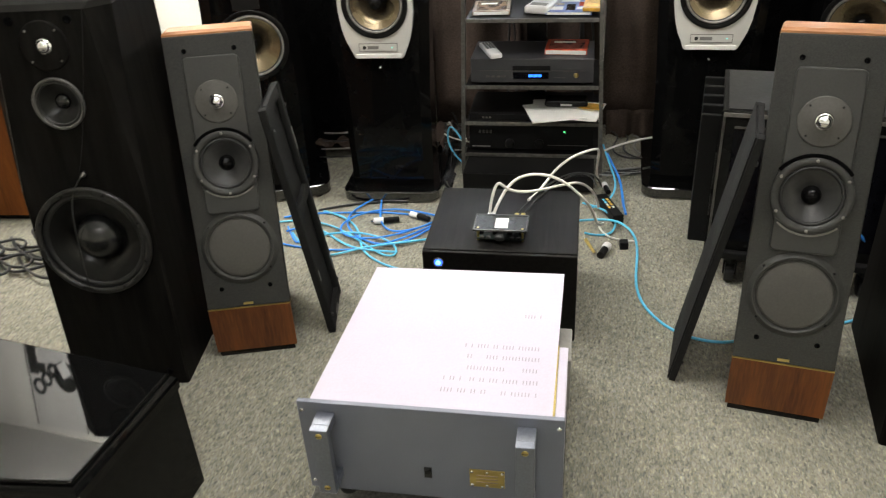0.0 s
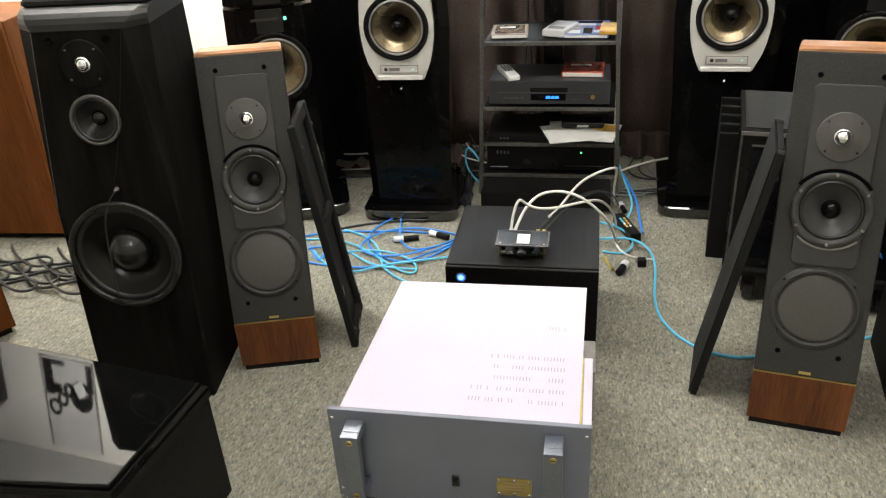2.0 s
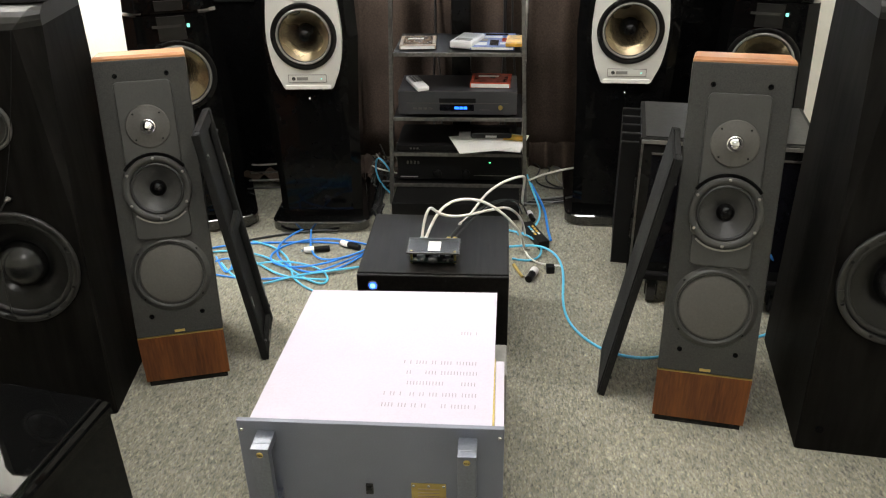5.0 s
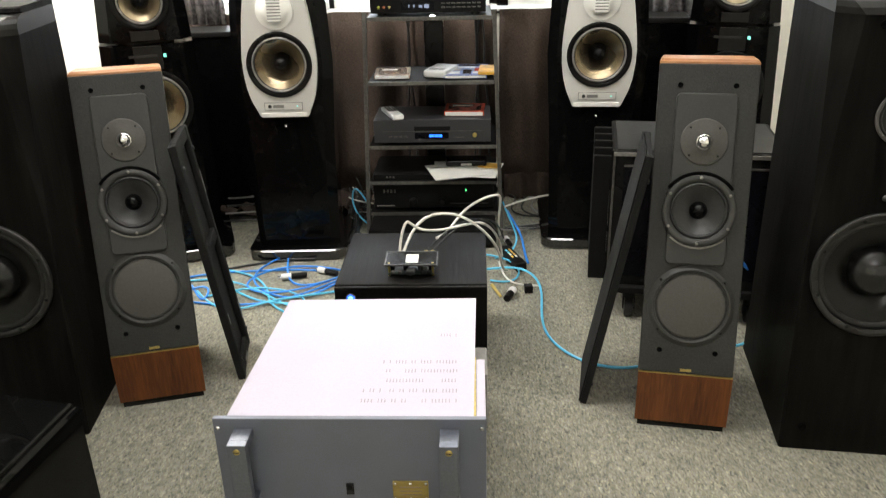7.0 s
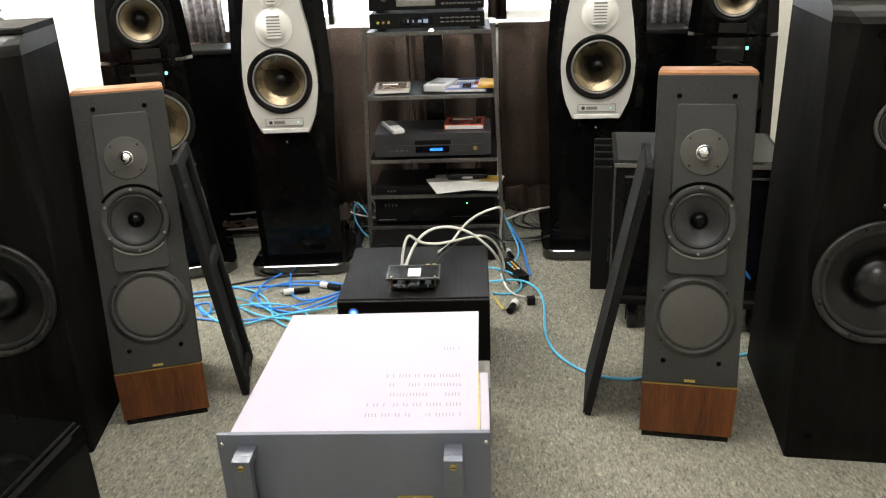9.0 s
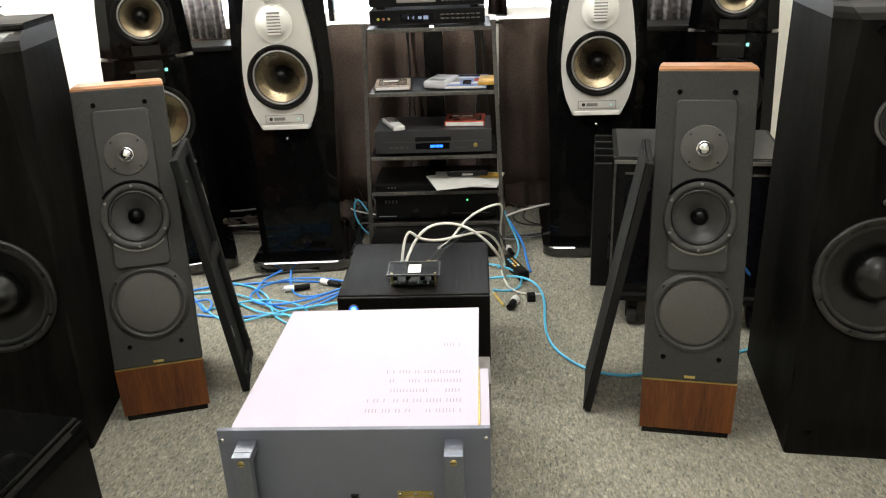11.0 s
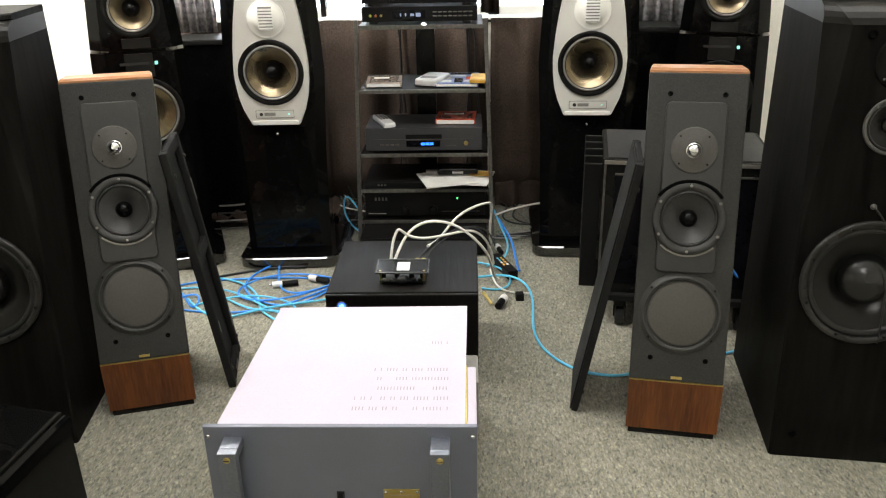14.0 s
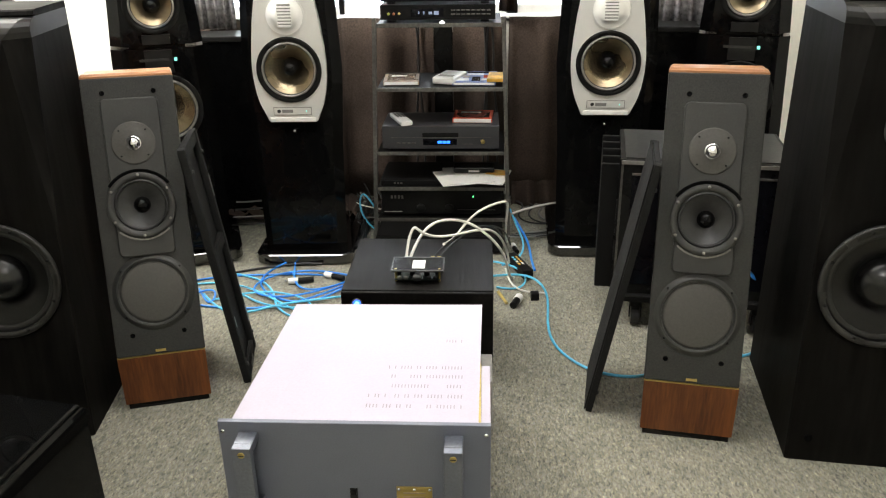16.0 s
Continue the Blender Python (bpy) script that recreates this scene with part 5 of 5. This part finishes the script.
floor_cable([(-0.67, 2.46, 0), (-0.59, 2.345, 0.0), (-0.50, 2.315, 0.0), (-0.42, 2.375, 0.016), (-0.31, 2.40, 0.016), (-0.20, 2.46, 0.004)], 0.004, CYAN_CABLE, CY, "pale blue cables")
floor_cable([(-0.60, 2.50, 0), (-0.53, 2.45, 0), (-0.475, 2.38, 0.014), (-0.40, 2.35, 0.016), (-0.30, 2.37, 0.004)], 0.0038, CYAN_CABLE, CY, "pale blue cables")
floor_cable([(-0.74, 2.53, 0), (-0.66, 2.55, 0.006), (-0.56, 2.52, 0.01), (-0.46, 2.44, 0.014), (-0.36, 2.35, 0.01), (-0.30, 2.33, 0.004), (-0.30, 2.40, 0.01), (-0.40, 2.46, 0.016), (-0.52, 2.47, 0.014), (-0.63, 2.42, 0.004)], 0.0036, CYAN_CABLE, CY, "pale blue cables")
floor_cable([(-0.20, 2.60, 0), (-0.29, 2.64, 0.006), (-0.40, 2.64, 0.012), (-0.50, 2.57, 0.014), (-0.53, 2.48, 0.012), (-0.46, 2.42, 0.014), (-0.35, 2.43, 0.016), (-0.26, 2.50, 0.014), (-0.21, 2.58, 0.004)], 0.0036, BLUE_CABLE, BL, "blue cables")
floor_cable([(0.25, 2.58, 0.02), (0.30, 2.59, 0.02), (0.36, 2.585, 0.03), (0.42, 2.53, 0.02), (0.432, 2.43, 0.004), (0.412, 2.27, 0), (0.425, 2.14, 0), (0.50, 2.03, 0), (0.58, 2.0, 0), (0.66, 2.0, 0), (0.78, 2.10, 0), (0.90, 2.10, 0), (0.99, 2.13, 0), (1.02, 2.22, 0)], 0.0044, CYAN_CABLE, "pale blue cable curving across the carpet", "pale blue cables")
floor_cable([(0.26, 2.72, 0.01), (0.31, 2.68, 0.02), (0.355, 2.63, 0.02), (0.375, 2.57, 0.01), (0.34, 2.50, 0.004), (0.27, 2.53, 0)], 0.0038, CYAN_CABLE, CY, "pale blue cables")
floor_cable([(0.325, 3.0, 0.10), (0.34, 2.95, 0.07), (0.365, 2.88, 0.04), (0.375, 2.80, 0.02), (0.34, 2.72, 0.01), (0.29, 2.69, 0.01)], 0.004, CYAN_CABLE, CY, "pale blue cables")
floor_cable([(0.34, 2.99, 0.07), (0.37, 2.92, 0.04), (0.395, 2.85, 0.02), (0.39, 2.74, 0.01), (0.40, 2.66, 0.006)], 0.0048, BLUE_CABLE, BL, "blue cables")
floor_cable([(-0.18, 3.0, 0.10), (-0.22, 3.02, 0.16), (-0.245, 3.05, 0.14), (-0.25, 3.05, 0.06), (-0.20, 3.02, 0.012), (-0.15, 2.97, 0.008)], 0.004, CYAN_CABLE, "pale blue lead curling beside the rack", "pale blue cables")
floor_cable([(0.955, 2.24, 0.205), (0.976, 2.25, 0.180), (0.992, 2.25, 0.161), (1.008, 2.25, 0.142), (1.04, 2.24, 0.08), (1.06, 2.22, 0.006), (1.05, 2.17, 0)], 0.0055, BLUE_CABLE, "blue cable dropping behind the tower speaker", "blue cables")
floor_cable([(0.30, 2.62, 0.03), (0.31, 2.56, 0.01), (0.335, 2.50, 0), (0.39, 2.49, 0), (0.43, 2.49, 0)], 0.0036, WHITE_CABLE, "cream lead looping on the carpet", "cream leads")
floor_cable([(0.33, 2.95, 0.10), (0.45, 3.08, 0.10), (0.60, 3.12, 0.10), (0.75, 3.14, 0.09)], 0.0042, WHITE_CABLE, "white lead stretched behind the towers", "cream leads")
floor_cable([(-0.63, 2.62, 0), (-0.55, 2.66, 0), (-0.46, 2.69, 0.004), (-0.38, 2.70, 0.01), (-0.33, 2.685, 0.012)], 0.0045, BLACK_CABLE, "black lead lying on the carpet", "black leads")
for i in range(7):
    a = 0.3 * i
    floor_cable([(0.32 + 0.03 * math.cos(a), 3.0 - 0.02 * i, 0.004 + 0.006 * i), (0.40 + 0.03 * math.sin(a * 2), 2.98 - 0.01 * i, 0.01), (0.48 + 0.02 * i, 3.02 + 0.03 * math.cos(a * 3), 0.006), (0.60, 3.0 + 0.03 * i, 0.004), (0.72, 3.05 + 0.02 * i, 0)],
                0.0032, GREY_CABLE if i % 3 == 0 else BLACK_CABLE, "dark leads tangled beside the rack", "dark leads")
for i in range(4):
    floor_cable([(-0.72, 2.95 + 0.03 * i, 0.05 + 0.02 * i), (-0.62, 2.92 + 0.02 * i, 0.07 + 0.02 * i), (-0.52, 2.95 + 0.02 * i, 0.05 + 0.03 * i), (-0.42, 3.02, 0.08 + 0.03 * i)], 0.0035, GREY_CABLE if i % 2 else BLACK_CABLE, "leads running behind the tower speaker", "dark leads")
    floor_cable([(-0.27, 3.08 + 0.02 * i, 0.02 + 0.03 * i), (-0.23, 3.06, 0.06 + 0.01 * i), (-0.16, 3.04, 0.03 + 0.03 * i), (-0.08, 3.06, 0.05)], 0.0033, (GREY_CABLE, BLACK_CABLE, WHITE_CABLE, BLACK_CABLE)[i], "leads running beside the rack", "dark leads")
for i in range(11):
    x, y = -1.72 + 0.045 * i, 2.16 + 0.05 * (i % 4)
    floor_cable([(x - 0.22, y + 0.02 * (i % 5), 0.006), (x - 0.1, y - 0.07, 0.014), (x, y + 0.05, 0.024 + 0.006 * (i % 3)), (x + 0.09, y - 0.03, 0.02), (x + 0.02, y - 0.09, 0.03), (x - 0.12, y + 0.03, 0.022), (x - 0.17, y + 0.09, 0.01)], 0.0055, BLACK_CABLE, "black power lead heaped on the carpet", "black leads")


for i in range(9):
    x = -0.30 + 0.022 * i
    floor_cable([(x, 3.30 - 0.03 * (i % 4), 0.02 + 0.05 * (i % 3)), (x + 0.05, 3.22, 0.03), (x - 0.03 + 0.02 * (i % 5), 3.13, 0.012), (x + 0.06, 3.05 - 0.02 * (i % 3), 0.006), (x + 0.10, 3.12, 0.03)], 0.0035, (BLACK_CABLE, GREY_CABLE, BLACK_CABLE, WHITE_CABLE)[i % 4], "leads heaped behind the rack and tower", "dark leads")
    x = 0.36 + 0.04 * i
    floor_cable([(x, 3.34 - 0.02 * (i % 4), 0.01), (x + 0.05, 3.24, 0.03), (x - 0.04, 3.16 + 0.02 * (i % 3), 0.012), (x + 0.05, 3.08, 0.006), (x + 0.12, 3.10, 0.004)], 0.0038, (BLACK_CABLE, BLACK_CABLE, GREY_CABLE)[i % 3], "leads heaped behind the rack and tower", "dark leads")


def plug(p, q, label, g="plugs", body=BLACK_METAL, tip=WHITE_PLASTIC, r=0.009):
    p, q = Vector(p), Vector(q)
    t = thing("cable_plug", Matrix.Translation(p), label, "plug", g)
    d = q - p
    part("grip", rod((0, 0, 0), d * 0.55, r), body, t)
    part("shell", rod(d * 0.55, d * 0.9, r * 1.15), tip, t)
    part("pin", rod(d * 0.9, d, r * 0.5), CHROME, t)


plug((0.318, 2.385, 0.012), (0.342, 2.450, 0.013), "black and white plug lying on the carpet", r=0.0115)
plug((-0.335, 2.565, 0.012), (-0.425, 2.540, 0.013), "black and silver plug among the blue cables")
plug((-0.235, 2.57, 0.012), (-0.31, 2.605, 0.012), "black and silver plug among the blue cables")
plug((0.300, 2.41, 0.007), (0.270, 2.455, 0.03), "small brass plug on the carpet", body=GOLD, tip=GOLD, r=0.005)
plug((0.345, 2.80, 0.012), (0.33, 2.86, 0.016), "black and white plug by the rack")
ad = thing("power_adapter", frame_from((0.375, 2.595, 0.004), (0.94, 0.34, 0), (0, 0, 1)), "black adapter with printed white and yellow label", "power adapter")
part("case", boxm((-0.018, 0, 0), (0.018, 0.16, 0.030), bevel=0.004), BLACK_METAL, ad)
for i in range(4):
    for j in range(2):
        part("printed_bar", boxm((-0.012 + 0.013 * j, 0.055 + 0.018 * i, 0.0298), (-0.005 + 0.013 * j, 0.068 + 0.018 * i, 0.0308)), (CYAN_CABLE if i > 1 else PAPER, YELLOW_CARD)[(j + (i < 1)) % 2], ad)
solo("small_black_block", boxm((-0.013, -0.013, 0), (0.013, 0.013, 0.024), bevel=0.003), BLACK_METAL, "small black plastic block on the carpet", "block", pose(0.388, 2.455, 0, 0, 0, 5))
for i in range(7):
    a = 0.9 * i
    tube("dark_lead", [(-0.30 + 0.012 * i, 3.30, 0.02), (-0.20 + 0.03 * math.sin(a), 3.16, 0.05 + 0.008 * i), (-0.27 + 0.05 * math.cos(a), 3.04, 0.008 + 0.004 * i), (-0.19 - 0.02 * math.cos(a), 2.95 - 0.01 * i, 0.008), (-0.25 + 0.03 * math.sin(a), 2.86, 0.008), (-0.20, 2.80 + 0.02 * i, 0.008)],
         0.005, BLACK_CABLE, "black leads tangled on the carpet by the rack", "dark leads", group="dark leads")
# Invented dark sheets laid where the carpet behind the towers is in shade.
for x, w in ((-0.79, 0.34), (-0.34, 0.20)):
    solo("brown_cloth", pleats(w, 0.30, 4, 0.012), CURTAIN, "brown sheet added to darken the shaded carpet", "cloth", pose(x, 3.36, 0.02, 86, 0, 0))
solo("brown_cloth", pleats(0.34, 0.11, 4, 0.02, flare=1.6), CURTAIN, "bunched brown cloth on the carpet by the curtain", "cloth", pose(0.34, 3.30, 0.0, -30, 0, 0))
